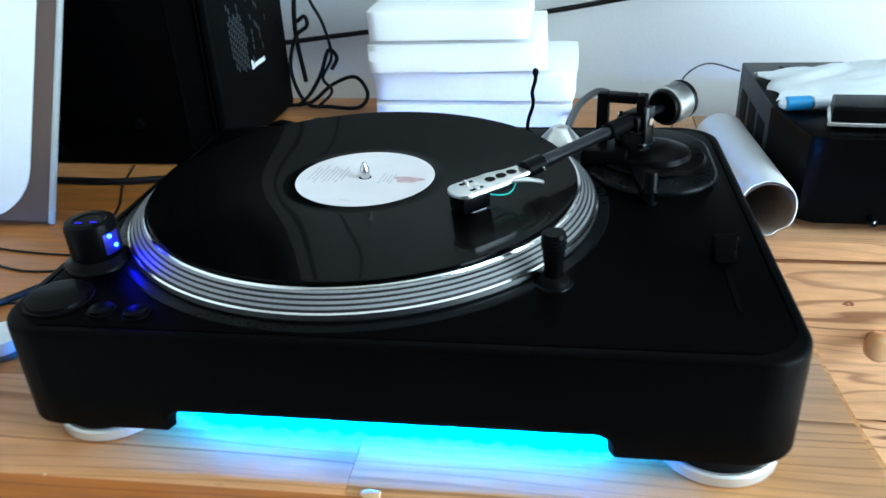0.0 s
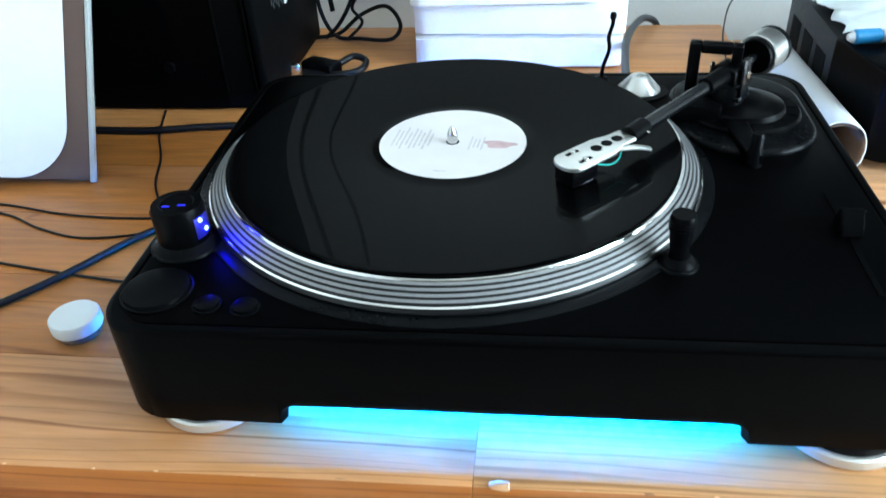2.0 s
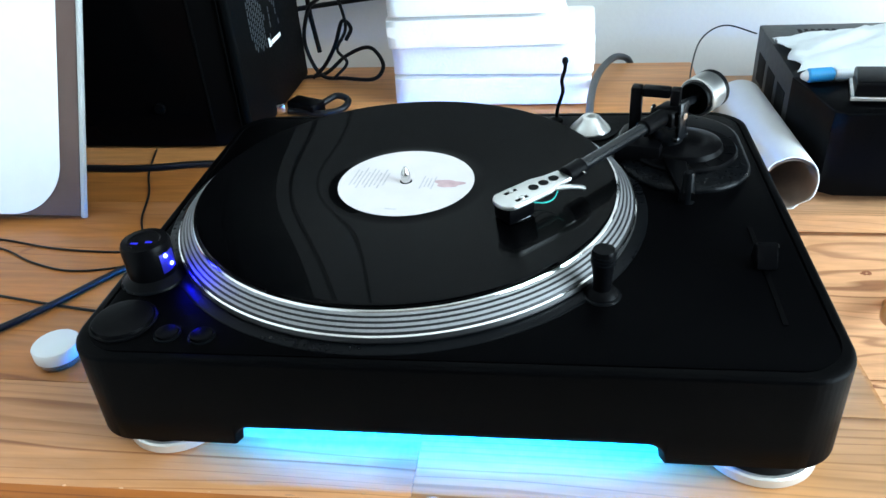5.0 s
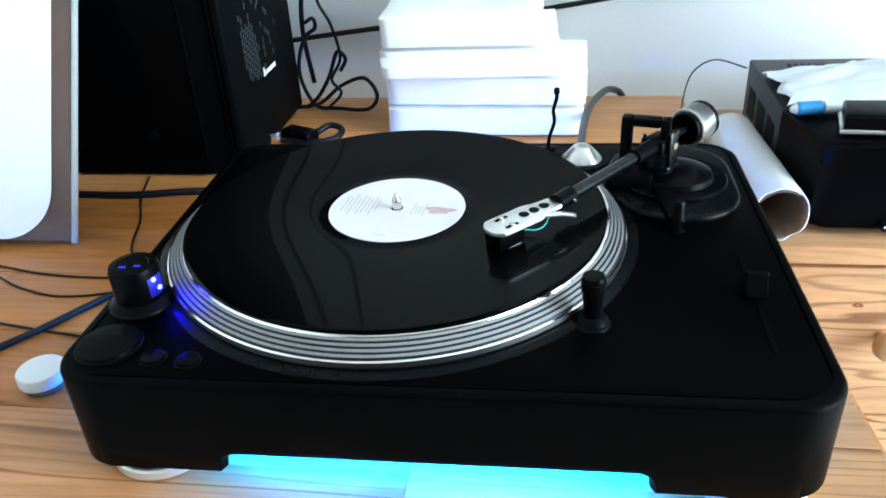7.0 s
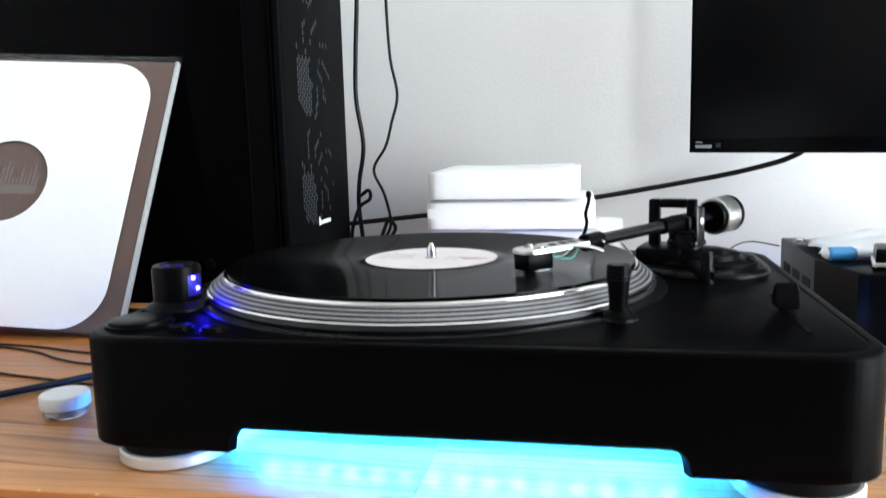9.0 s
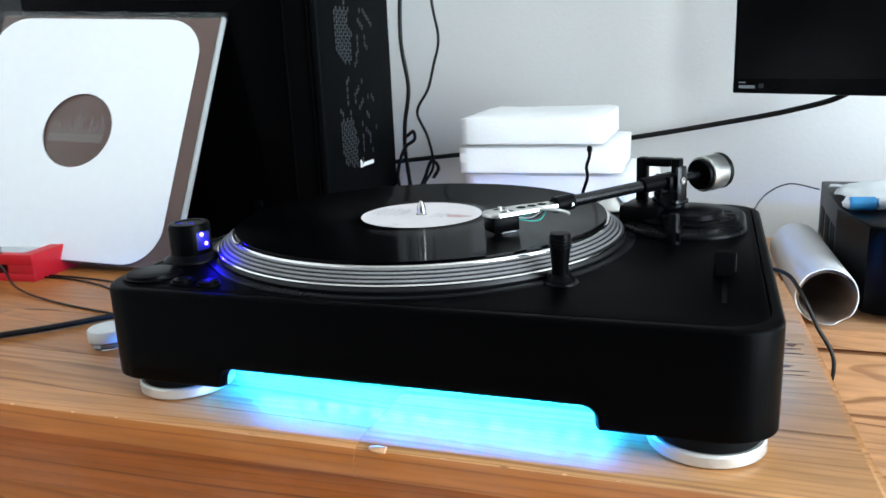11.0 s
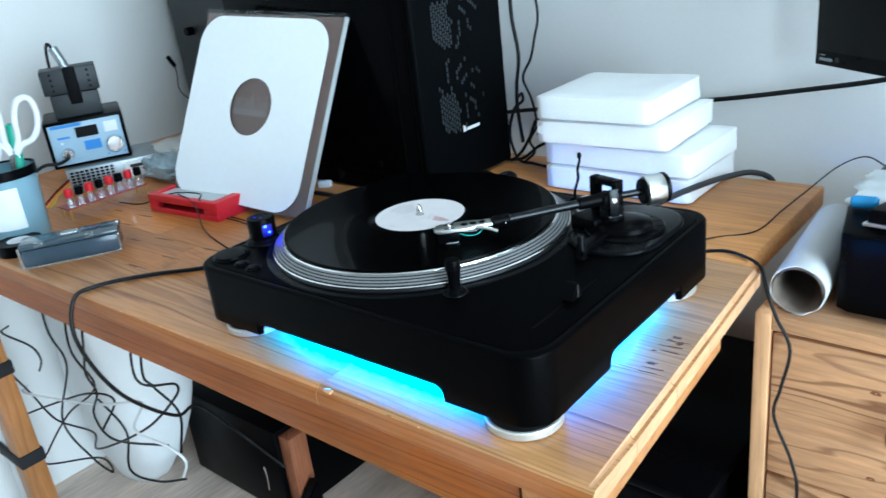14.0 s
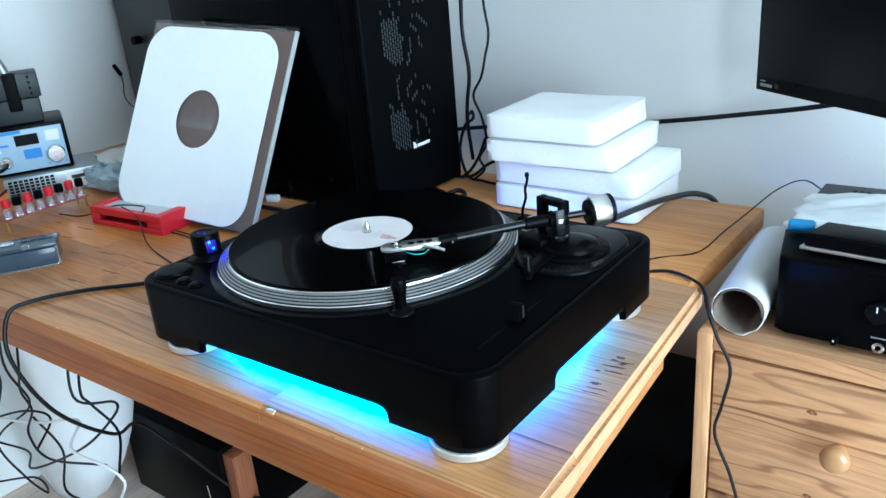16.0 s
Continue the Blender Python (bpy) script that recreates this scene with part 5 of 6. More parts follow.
q = Vector(rd).to_track_quat("Z", "Y").to_matrix()
ra = [[bm.verts.new(R0 + q @ Vector((r * math.cos(a), r * math.sin(a), s))) for r, a in sp] for s in (0.002, n - 0.002)]
for i in range(len(sp) - 1):
    bm.faces.new((ra[0][i], ra[0][i + 1], ra[1][i + 1], ra[1][i]))
ext = bmesh.ops.solidify(bm, geom=bm.faces[:], thickness=0.0005)
part("inner_turn", bm, M_WARMPAPER, roll, "inner turn of the sheet, browned for warm reflected light")

# ---------------- small things on the desk ----------------
cap = thing("small_pot", "small clear pot with a white lid on the desk", "pot", (-0.2545, -0.0945, DESK))
part("pot", lathe([(0, DESK), (0.0140, DESK), (0.0152, DESK + 0.0015), (0.0156, DESK + 0.0075), (0.0140, DESK + 0.0075), (0.0135, DESK + 0.002), (0, DESK + 0.002)], 40, (-0.2545, -0.0945, 0)), M_CLEAR, cap, "clear bottom")
part("lid", lathe([(0, DESK + 0.0065), (0.0168, DESK + 0.0065), (0.0172, DESK + 0.0075), (0.0172, DESK + 0.0150), (0.0164, DESK + 0.0160), (0, DESK + 0.0162)], 48, (-0.2545, -0.0945, 0)), M_WHITEP, cap, "white lid")


def cord(name, pts, r, material, label, category="cable", seg=10):
    ob = thing(name, label, category, pts[0])
    part("cord", sweep(pts, r, seg), material, ob)
    return ob


D = DESK
cord("power_cable", [(-0.178, 0.075, D + 0.030), (-0.215, 0.060, D + 0.008), (-0.262, 0.020, D + 0.0035), (-0.300, -0.036, D + 0.0035), (-0.340, -0.083, D + 0.0035), (-0.395, -0.135, D + 0.0035), (-0.428, -0.190, D + 0.004), (-0.432, -0.222, D - 0.004), (-0.425, -0.236, D - 0.06), (-0.430, -0.20, D - 0.16), (-0.50, -0.10, D - 0.28), (-0.62, 0.0, D - 0.36), (-0.70, 0.10, D - 0.50), (-0.62, 0.15, D - 0.60)], 0.0029, M_CABLE, "black cable running over the desk's front edge")
cord("thin_cable", [(-0.62, 0.062, D + 0.0012), (-0.50, 0.072, D + 0.0012), (-0.414, 0.068, D + 0.0012), (-0.347, 0.054, D + 0.0012), (-0.281, 0.050, D + 0.0012), (-0.20, 0.055, D + 0.002)], 0.0011, M_CABLE, "thin black test lead on the desk", seg=6)
cord("thin_cable", [(-0.60, 0.055, D + 0.0012), (-0.47, 0.065, D + 0.0012), (-0.400, 0.052, D + 0.0012), (-0.356, 0.031, D + 0.0012), (-0.311, 0.019, D + 0.0012), (-0.262, 0.028, D + 0.0012), (-0.20, 0.052, D + 0.002)], 0.0011, M_CABLE, "thin black test lead on the desk", seg=6)
cord("thin_cable", [(-0.342, 0.262, D + 0.0012), (-0.325, 0.205, D + 0.0012), (-0.303, 0.158, D + 0.0012), (-0.288, 0.110, D + 0.0012), (-0.270, 0.075, D + 0.0012), (-0.262, 0.050, D + 0.0012)], 0.0011, M_CABLE, "thin black wire lying on the desk", seg=6)
cord("mains_cable", [(-0.50, 0.205, D + 0.004), (-0.42, 0.210, D + 0.004), (-0.34, 0.209, D + 0.004), (-0.28, 0.219, D + 0.004), (-0.22, 0.222, D + 0.004), (-0.16, 0.21, D + 0.004)], 0.0036, M_CABLE, "black mains cable in front of the computer")
# rear: slate cable rising over the back of the desk
cord("signal_cable", [(0.142, 0.172, D + 0.036), (0.140, 0.225, D + 0.038), (0.142, 0.30, D + 0.034), (0.150, 0.39, D + 0.026), (0.164, 0.46, D + 0.020), (0.184, 0.515, D + 0.012), (0.204, 0.545, D - 0.012), (0.212, 0.56, D - 0.08)], 0.0043, M_GREYCABLE, "thick slate-grey cable looping over the rear of the desk")
cord("mains_cable", [(0.20, 0.172, D + 0.030), (0.215, 0.232, D + 0.0035), (0.245, 0.249, D + 0.0035), (0.272, 0.243, D + 0.0035), (0.298, 0.222, D + 0.0035), (0.312, 0.202, D - 0.012), (0.326, 0.195, D - 0.040), (0.343, 0.193, D - 0.075), (0.336, 0.192, D - 0.125), (0.330, 0.192, D - 0.165), (0.352, 0.192, D - 0.22), (0.361, 0.19, D - 0.27), (0.350, 0.19, D - 0.40), (0.33, 0.2, D - 0.55)], 0.0020, M_CABLE, "flat black cable hanging down in front of the chest")
cord("thin_cable", [(0.190, 0.172, D + 0.02), (0.215, 0.283, D + 0.0015), (0.255, 0.325, D + 0.0015), (0.262, 0.40, D + 0.004), (0.270, 0.47, D + 0.008), (0.290, 0.54, D + 0.024), (0.320, 0.555, D + 0.037), (0.354, 0.522, D + 0.036)], 0.0010, M_CABLE, "thin wire running to the amplifier", seg=6)
# on the back wall
cord("wall_cable", [(-0.36, 0.60, 0.796), (-0.27, 0.615, 0.806), (-0.135, 0.625, 0.819), (0.0, 0.625, 0.830), (0.10, 0.622, 0.842), (0.22, 0.615, 0.862), (0.32, 0.60, 0.882), (0.385, 0.57, 0.906), (0.42, 0.55, 0.95)], 0.0038, M_CABLE, "black cable slung along the wall to the monitor")
cord("wall_cable", [(-0.158, 0.49, 1.30), (-0.163, 0.49, 1.16), (-0.159, 0.485, 1.054), (-0.149, 0.48, 0.999), (-0.158, 0.48, 0.962), (-0.168, 0.48, 0.929), (-0.186, 0.48, 0.897), (-0.172, 0.48, 0.862), (-0.164, 0.478, 0.820), (-0.178, 0.475, 0.792), (-0.166, 0.47, 0.775), (-0.185, 0.462, 0.756)], 0.0021, M_CABLE, "thin black cable hanging down the wall")
cord("wall_cable", [(-0.212, 0.505, 1.30), (-0.208, 0.505, 1.16), (-0.212, 0.50, 1.058), (-0.214, 0.50, 0.995), (-0.206, 0.50, 0.931), (-0.214, 0.50, 0.880), (-0.216, 0.50, 0.84), (-0.21, 0.50, 0.78)], 0.0032, M_CABLE, "black cable hanging behind the computer")
cord("loop_cable", [(-0.212, 0.50, 0.86), (-0.198, 0.49, 0.868), (-0.196, 0.488, 0.856), (-0.212, 0.485, 0.842), (-0.222, 0.48, 0.80), (-0.205, 0.475, 0.758), (-0.17, 0.468, 0.755), (-0.130, 0.462, 0.756), (-0.118, 0.470, 0.772), (-0.137, 0.485, 0.790), (-0.170, 0.488, 0.779), (-0.200, 0.482, 0.757), (-0.23, 0.475, 0.754)], 0.0026, M_CABLE, "black cable lying in loops beside the computer")
cord("loop_cable", [(-0.168, 0.486, 0.80), (-0.160, 0.488, 0.815), (-0.170, 0.486, 0.825), (-0.182, 0.48, 0.795), (-0.198, 0.476, 0.770), (-0.215, 0.47, 0.755)], 0.0026, M_CABLE, "black cable lying in loops beside the computer")

# red open box with a window
RM = Matrix.Translation((-0.578, 0.085, D)) @ Matrix.Rotation(radians(5), 4, "Z")
red = thing("red_box", "open red plastic housing with a clear window on the desk", "plastic box", (-0.588, 0.075, D))
L2, W2, H2 = 0.088, 0.044, 0.031
for x0, x1, y0, y1, z0, z1 in ((-L2, L2, -W2, -W2 + 0.004, 0, 0.009), (-L2, L2, -W2, -W2 + 0.004, 0.019, H2), (-L2, -L2 + 0.020, -W2, -W2 + 0.004, 0.009, 0.019), (L2 - 0.034, L2, -W2, -W2 + 0.004, 0.009, 0.019), (-L2, L2, W2 - 0.004, W2, 0, H2), (-L2, -L2 + 0.004, -W2 + 0.004, W2 - 0.004, 0, H2), (L2 - 0.004, L2, -W2 + 0.004, W2 - 0.004, 0, H2)):
    part("wall_panel", turn(cuboid(x0, x1, y0, y1, z0, z1, 0.0008), RM), M_RED, red)
for x0, x1, y0, y1 in ((-L2 + 0.0045, L2 - 0.0045, -W2 + 0.0045, -W2 + 0.012), (-L2 + 0.0045, L2 - 0.0045, W2 - 0.011, W2 - 0.0045), (-L2 + 0.0045, -L2 + 0.012, -W2 + 0.0125, W2 - 0.0115), (L2 - 0.018, L2 - 0.0045, -W2 + 0.0125, W2 - 0.0115)):
    part("top_frame", turn(cuboid(x0, x1, y0, y1, H2 - 0.004, H2 - 0.0005), RM), M_RED, red)
part("window_pane", turn(cuboid(-L2 + 0.012, L2 - 0.018, -W2 + 0.012, W2 - 0.011, H2 - 0.0045, H2 - 0.0040), RM), mat("dusty_clear_pane", (0.45, 0.48, 0.50), 0.2, vary=0.2, scale=30, bump=0.0), red, "dusty clear window")
part("inner_tray", turn(cuboid(-L2 + 0.006, L2 - 0.006, -W2 + 0.006, W2 - 0.006, 0.001, 0.004), RM), M_RED, red)
cord("thin_cable", [(-0.50, 0.062, D + 0.020), (-0.53, 0.05, D + 0.030), (-0.56, 0.07, D + 0.032), (-0.62, 0.055, D + 0.030), (-0.68, 0.030, D + 0.012), (-0.74, 0.02, D + 0.010)], 0.0012, M_CABLE, "thin black wire lying over the red box", seg=6)

cord("strobe_cable", [(-0.60, 0.055, D + 0.031), (-0.55, 0.045, D + 0.030), (-0.51, 0.030, D + 0.022), (-0.47, 0.010, D + 0.006), (-0.40, -0.01, D + 0.0015), (-0.30, -0.03, D + 0.0015), (-0.20, -0.045, D + 0.0015)], 0.0012, M_CABLE, "thin black wire from the red box to the turntable", seg=6)

# slate tray with clear lid
TM = Matrix.Translation((-0.592, -0.137, D)) @ Matrix.Rotation(radians(57), 4, "Z")
tray = thing("parts_tray", "slate-grey plastic tray with a clear lid on the desk", "tray", (-0.592, -0.137, D))
part("tray_body", turn(cuboid(-0.068, 0.068, -0.024, 0.024, 0, 0.027, 0.004), TM), M_SLATE, tray)
part("lid", turn(cuboid(-0.070, 0.070, -0.026, 0.026, 0.0275, 0.034, 0.003), TM), M_SLATE, tray)
part("clear_edge", turn(cuboid(-0.069, 0.069, -0.0275, -0.0245, 0.0, 0.0022, 0.0005), TM), M_CLEAR, tray)
for hx in (-0.040, 0.030):
    part("hinge", turn(cuboid(hx - 0.006, hx + 0.006, -0.0285, -0.020, 0.030, 0.0358, 0.001), TM), M_CLEAR, tray, "clear plastic hinge")
part("catch", turn(cuboid(-0.012, 0.012, -0.006, 0.006, 0.0345, 0.038, 0.001), TM), M_CLEAR, tray)
for x in (-0.069, 0.069):
    part("clear_edge", turn(cuboid(x - 0.0015, x + 0.0015, -0.0285, -0.0265, 0.002, 0.033, 0.0005), TM), M_CLEAR, tray)

# row of binding posts on a small board
board = thing("terminal_board", "small red board with a row of red and black binding posts", "terminal board", (-0.775, 0.018, D))
part("board", cuboid(-0.797, -0.757, -0.062, 0.088, D + 0.020, D + 0.0218), M_PCB, board)
for y in (-0.057, 0.083):
    for x in (-0.792, -0.762):
        part("standoff", rod((x, y, D), (x, y, D + 0.0198), 0.0024, 12), M_BRASS, board, "brass standoff")
for i in range(8):
    y = -0.051 + i * 0.0185
    post = part("binding_post", lathe([(0, D + 0.022), (0.0058, D + 0.022), (0.0056, D + 0.034), (0.0042, D + 0.036), (0.0042, D + 0.040), (0, D + 0.040)], 20, (-0.765, y, 0)), M_CLEAR, board, "clear binding post")
    part("cap", lathe([(0, D + 0.0402), (0.0068, D + 0.0402), (0.0072, D + 0.044), (0.0068, D + 0.0535), (0.0055, D + 0.0545), (0, D + 0.0545)], 20, (-0.765, y, 0)), M_BLACK if i % 2 else M_RED, post, "black cap" if i % 2 else "red cap")

# soldering station on a silver power supply
def station_m(x, y, z):
    return Matrix.Translation((x, y, z)) @ Matrix.Rotation(radians(64), 4, "Z")


psu = thing("power_supply", "zinc-coloured power supply unit under the soldering station", "power supply", (-0.93, 0.10, D))
PM = station_m(-0.940, 0.122, D)
part("housing", turn(cuboid(-0.085, 0.085, -0.045, 0.085, 0, 0.043, 0.002), PM), M_GREYSTEEL, psu)
part("label_plate", turn(cuboid(0.020, 0.075, -0.0462, -0.0455, 0.008, 0.038), PM), M_LOGO, psu, "white rating label")
part("label_word_bar", turn(cuboid(0.030, 0.062, -0.0468, -0.0463, 0.026, 0.032), PM), M_GREYBOX, psu)
bm = bmesh.new()
for i in range(9):
    for j in range(6):
        cuboid(-0.078 + i * 0.009, -0.0715 + i * 0.009, -0.0462, -0.0452, 0.005 + j * 0.006, 0.0092 + j * 0.006, bm=bm)
part("grille", turn(bm, PM), M_SKIRT, psu, "perforated grille", smooth=False, kind="stuff")
SOM = station_m(-0.945, 0.090, D + 0.0435)
sold = thing("soldering_station", "soldering station with a pale blue front, display and knobs", "soldering station", (-0.95, 0.078, D + 0.0435))
part("housing", turn(cuboid(-0.072, 0.072, -0.010, 0.125, 0, 0.090, 0.004), SOM), M_BLACK, sold)
facep = part("front_plate", turn(cuboid(-0.065, 0.065, -0.0128, -0.0102, 0.0065, 0.0835, 0.001), SOM), M_PANEL, sold, "pale blue front plate")
part("display", turn(cuboid(-0.018, 0.022, -0.0138, -0.0129, 0.054, 0.074), SOM), M_SCREEN, facep, "dark display")
for x0, x1, z0, z1 in ((-0.060, -0.005, 0.077, 0.083), (-0.008, 0.022, 0.028, 0.046), (-0.052, -0.030, 0.056, 0.060)):
    part("print_bar", turn(cuboid(x0, x1, -0.0136, -0.0129, z0, z1), SOM), M_PANELBLUE, facep)
part("knob", turn(lathe([(0, 0), (0.016, 0), (0.0155, 0.012), (0.014, 0.014), (0, 0.014)], 32, (0.046, -0.0129, 0.032), (0, -1, 0)), SOM), M_CHROME, facep, "bright round knob")
part("knob", turn(lathe([(0, 0), (0.011, 0), (0.0105, 0.010), (0.009, 0.012), (0, 0.012)], 28, (-0.040, -0.0129, 0.028), (0, -1, 0)), SOM), M_CHROME, facep, "bright round socket")
part("jack_lead", turn(sweep([(-0.040, -0.024, 0.028), (-0.042, -0.040, 0.024), (-0.060, -0.052, 0.020), (-0.085, -0.055, 0.022), (-0.12, -0.05, 0.004)], 0.0032), SOM), M_CABLE, facep, "black lead plugged into the socket")
part("indicator", turn(rod((-0.046, -0.0129, 0.048), (-0.046, -0.0138, 0.048), 0.0022, 12), SOM), M_WHITEP, facep)
for x in (0.030, 0.046, 0.060):
    part("dot_mark", turn(rod((x, -0.0129, 0.0135), (x, -0.0134, 0.0135), 0.0015, 10), SOM), M_PANELBLUE, facep)
part("switch", turn(cuboid(0.034, 0.058, -0.0134, -0.0129, 0.056, 0.076, 0.001), SOM), M_WHITEP, facep)
HOM = station_m(-0.950, 0.098, D + 0.134)
hold = thing("iron_holder", "black soldering iron holder standing on the station", "iron holder", (-0.955, 0.082, D + 0.134))
part("base", turn(cuboid(-0.050, 0.036, 0.0, 0.07, 0, 0.045, 0.003), HOM), M_HOLD, hold)
part("block", turn(turn(cuboid(-0.058, 0.042, -0.015, 0.05, 0, 0.046, 0.003), Matrix.Translation((0, 0.01, 0.046))), HOM), M_HOLD, hold)
part("channel", turn(cuboid(-0.016, 0.006, -0.012, 0.006, 0.025, 0.094, 0.003), HOM), M_SKIRT, hold)
for i in range(4):
    for hx in (-0.040, 0.026):
        part("hole", turn(rod((hx, -0.0046, 0.054 + i * 0.010), (hx, -0.0054, 0.054 + i * 0.010), 0.0024, 10), HOM), M_SKIRT, hold)
part("iron_grip", turn(sweep([(-0.005, 0.01, 0.070), (-0.012, 0.015, 0.100), (-0.022, 0.02, 0.130)], 0.0085), HOM), M_GREYSTEEL, hold, "grey grip of the iron")
part("iron_cord", turn(sweep([(-0.022, 0.02, 0.130), (-0.030, 0.03, 0.137), (-0.036, 0.045, 0.115), (-0.040, 0.055, 0.06), (-0.05, 0.075, 0.0), (-0.06, 0.08, -0.10)], 0.0028), HOM), M_CABLE, hold)
for k, mt in enumerate((M_YELLOW, M_ORANGE, M_YELLOW, M_RED, M_CABLE)):
    cord("supply_wire", [(-0.905, 0.015, D + 0.022 + 0.003 * k), (-0.885, -0.02, D + 0.018 + 0.002 * k), (-0.865, -0.05 - 0.006 * k, D + 0.006), (-0.90, -0.10 - 0.004 * k, D + 0.0022)], 0.0018, mt, "coloured wire from the power supply", "wire", 6)

M_WRAP = mat("bluish_clear_wrap", (0.55, 0.68, 0.74), 0.15, trans=0.5, vary=0.05, scale=40, bump=0.2)
# clear bag and crumpled wrapping behind
for cx, cy, sx, sy, sz, mt, lb, sd in ((-0.88, 0.27, 0.11, 0.07, 0.030, M_CLOTH, "crumpled pale wrapping behind the power supply", 3), (-0.78, 0.22, 0.05, 0.035, 0.024, M_BLACK, "small black pouch on the desk", 5), (-0.805, 0.165, 0.055, 0.035, 0.030, M_WRAP, "crumpled clear plastic bag", 8)):
    ob = thing("crumpled_bag" if mt is not M_BLACK else "black_pouch", lb, "bag", (cx, cy, D))
    bm = bmesh.new()
    bmesh.ops.create_icosphere(bm, subdivisions=4, radius=1)
    for v in bm.verts:
        d = 1 + 0.34 * noise.noise(v.co * 1.9 + Vector((sd, 0, 0))) + 0.30 * abs(noise.noise(v.co * 4 + Vector((0, sd, 0)))) + 0.12 * abs(noise.noise(v.co * 10 + Vector((0, sd, 0))))
        q = Vector((v.co.x * sx, v.co.y * sy, (v.co.z * 0.5 + 0.5) * sz * 1.5)) * d
        q.z = max(0.0006, q.z)
        v.co = q + Vector((cx, cy, D))
    part("bag_sheet", bm, mt, ob, angle=60)

# jar of tools
jar = thing("tool_jar", "clear plastic jar with a paper label, full of tools", "jar", (-0.765, -0.150, D))
JX, JY = -0.760, -0.142
part("jar", lathe([(0, D), (0.040, D), (0.043, D + 0.004), (0.047, D + 0.10), (0.047, D + 0.118), (0.045, D + 0.118), (0.0445, D + 0.10), (0.0405, D + 0.006), (0, D + 0.004)], 48, (JX, JY, 0)), mat("cloudy_jar", (0.36, 0.60, 0.70), 0.12, trans=0.45, vary=0.04, bump=0.0), jar)
part("rim_band", lathe([(0.0474, D + 0.106), (0.0494, D + 0.106), (0.0494, D + 0.121), (0.0474, D + 0.121)], 48, (JX, JY, 0)), M_BLACK, jar, "dark band round the rim")
bm = bmesh.new()
strip_ = []
for i in range(13):
    a = radians(-75 + 70 * i / 12)
    strip_.append([bm.verts.new((JX + r * math.cos(a), JY + r * math.sin(a), z)) for r, z in ((0.0448, D + 0.028), (0.0472, D + 0.094), (0.0478, D + 0.094), (0.0454, D + 0.028))])
for a, b in zip(strip_, strip_[1:]):
    for k in range(4):
        bm.faces.new((a[k], b[k], b[(k + 1) % 4], a[(k + 1) % 4]))
bm.faces.new(strip_[0])
bm.faces.new(strip_[-1][::-1])
part("label", bm, M_WHITEP, jar, "white paper label")
sc = thing("scissors", "white-handled scissors standing in the jar", "scissors", (JX + 0.02, JY + 0.01, D + 0.02))
SCM = Matrix.Translation((JX + 0.012, JY + 0.010, D + 0.038)) @ Matrix.Rotation(radians(64), 4, "Z") @ Matrix.Rotation(radians(6), 4, "Y")
for s in (-1, 1):
    loop = [(s * 0.004, 0, 0.105), (s * 0.010, 0, 0.125), (s * 0.010, 0, 0.155), (s * 0.018, 0, 0.182), (s * 0.033, 0, 0.186), (s * 0.042, 0, 0.168), (s * 0.040, 0, 0.140), (s * 0.030, 0, 0.122), (s * 0.014, 0, 0.114), (s * 0.004, 0, 0.100)]
    part("handle", turn(sweep(loop, 0.0048), SCM), M_WHITEP, sc, "white looped handle")
    part("blade", turn(cuboid(-s * 0.002 - 0.006, -s * 0.002 + 0.006, s * 0.001 - 0.0008, s * 0.001 + 0.0008, -0.012, 0.108, 0.0006), SCM), M_CHROME, sc)
gr = thing("green_screwdriver", "green-handled screwdriver standing in the jar", "screwdriver", (JX + 0.01, JY + 0.03, D + 0.02))
part("handle", rod((JX + 0.014, JY + 0.022, D + 0.10), (JX + 0.012, JY + 0.030, D + 0.185), 0.008, 20, 0.003), M_GREEN, gr)
part("shank", rod((JX + 0.016, JY + 0.010, D + 0.01), (JX + 0.014, JY + 0.022, D + 0.10), 0.0025, 10), M_CHROME, gr)
nv = thing("navy_pliers", "navy-handled pliers standing in the jar", "pliers", (JX - 0.02, JY - 0.01, D + 0.02))
for dx in (-0.008, 0.010):
    part("handle", sweep([(JX - 0.012, JY - 0.008, D + 0.09), (JX - 0.016 + dx, JY - 0.012, D + 0.13), (JX - 0.016 + dx, JY - 0.014, D + 0.172)], 0.0072), M_NAVY, nv)
part("jaw", rod((JX - 0.008, JY, D + 0.01), (JX - 0.012, JY - 0.008, D + 0.09), 0.006, 12), M_GREYSTEEL, nv)
spool = thing("solder_spool", "white and blue solder spool hanging at the jar's rim", "spool", (JX + 0.035, JY - 0.048, D + 0.125))
SPC, SPD = Vector((JX + 0.030, JY - 0.030, D + 0.158)), Vector((0.80, -0.58, 0.12)).normalized()
part("flange", lathe([(0.006, 0), (0.028, 0), (0.029, 0.002), (0.028, 0.004), (0.006, 0.004)], 40, SPC, SPD), M_WHITEP, spool)
SPQ = SPD.to_track_quat("Z", "Y").to_matrix().to_4x4()
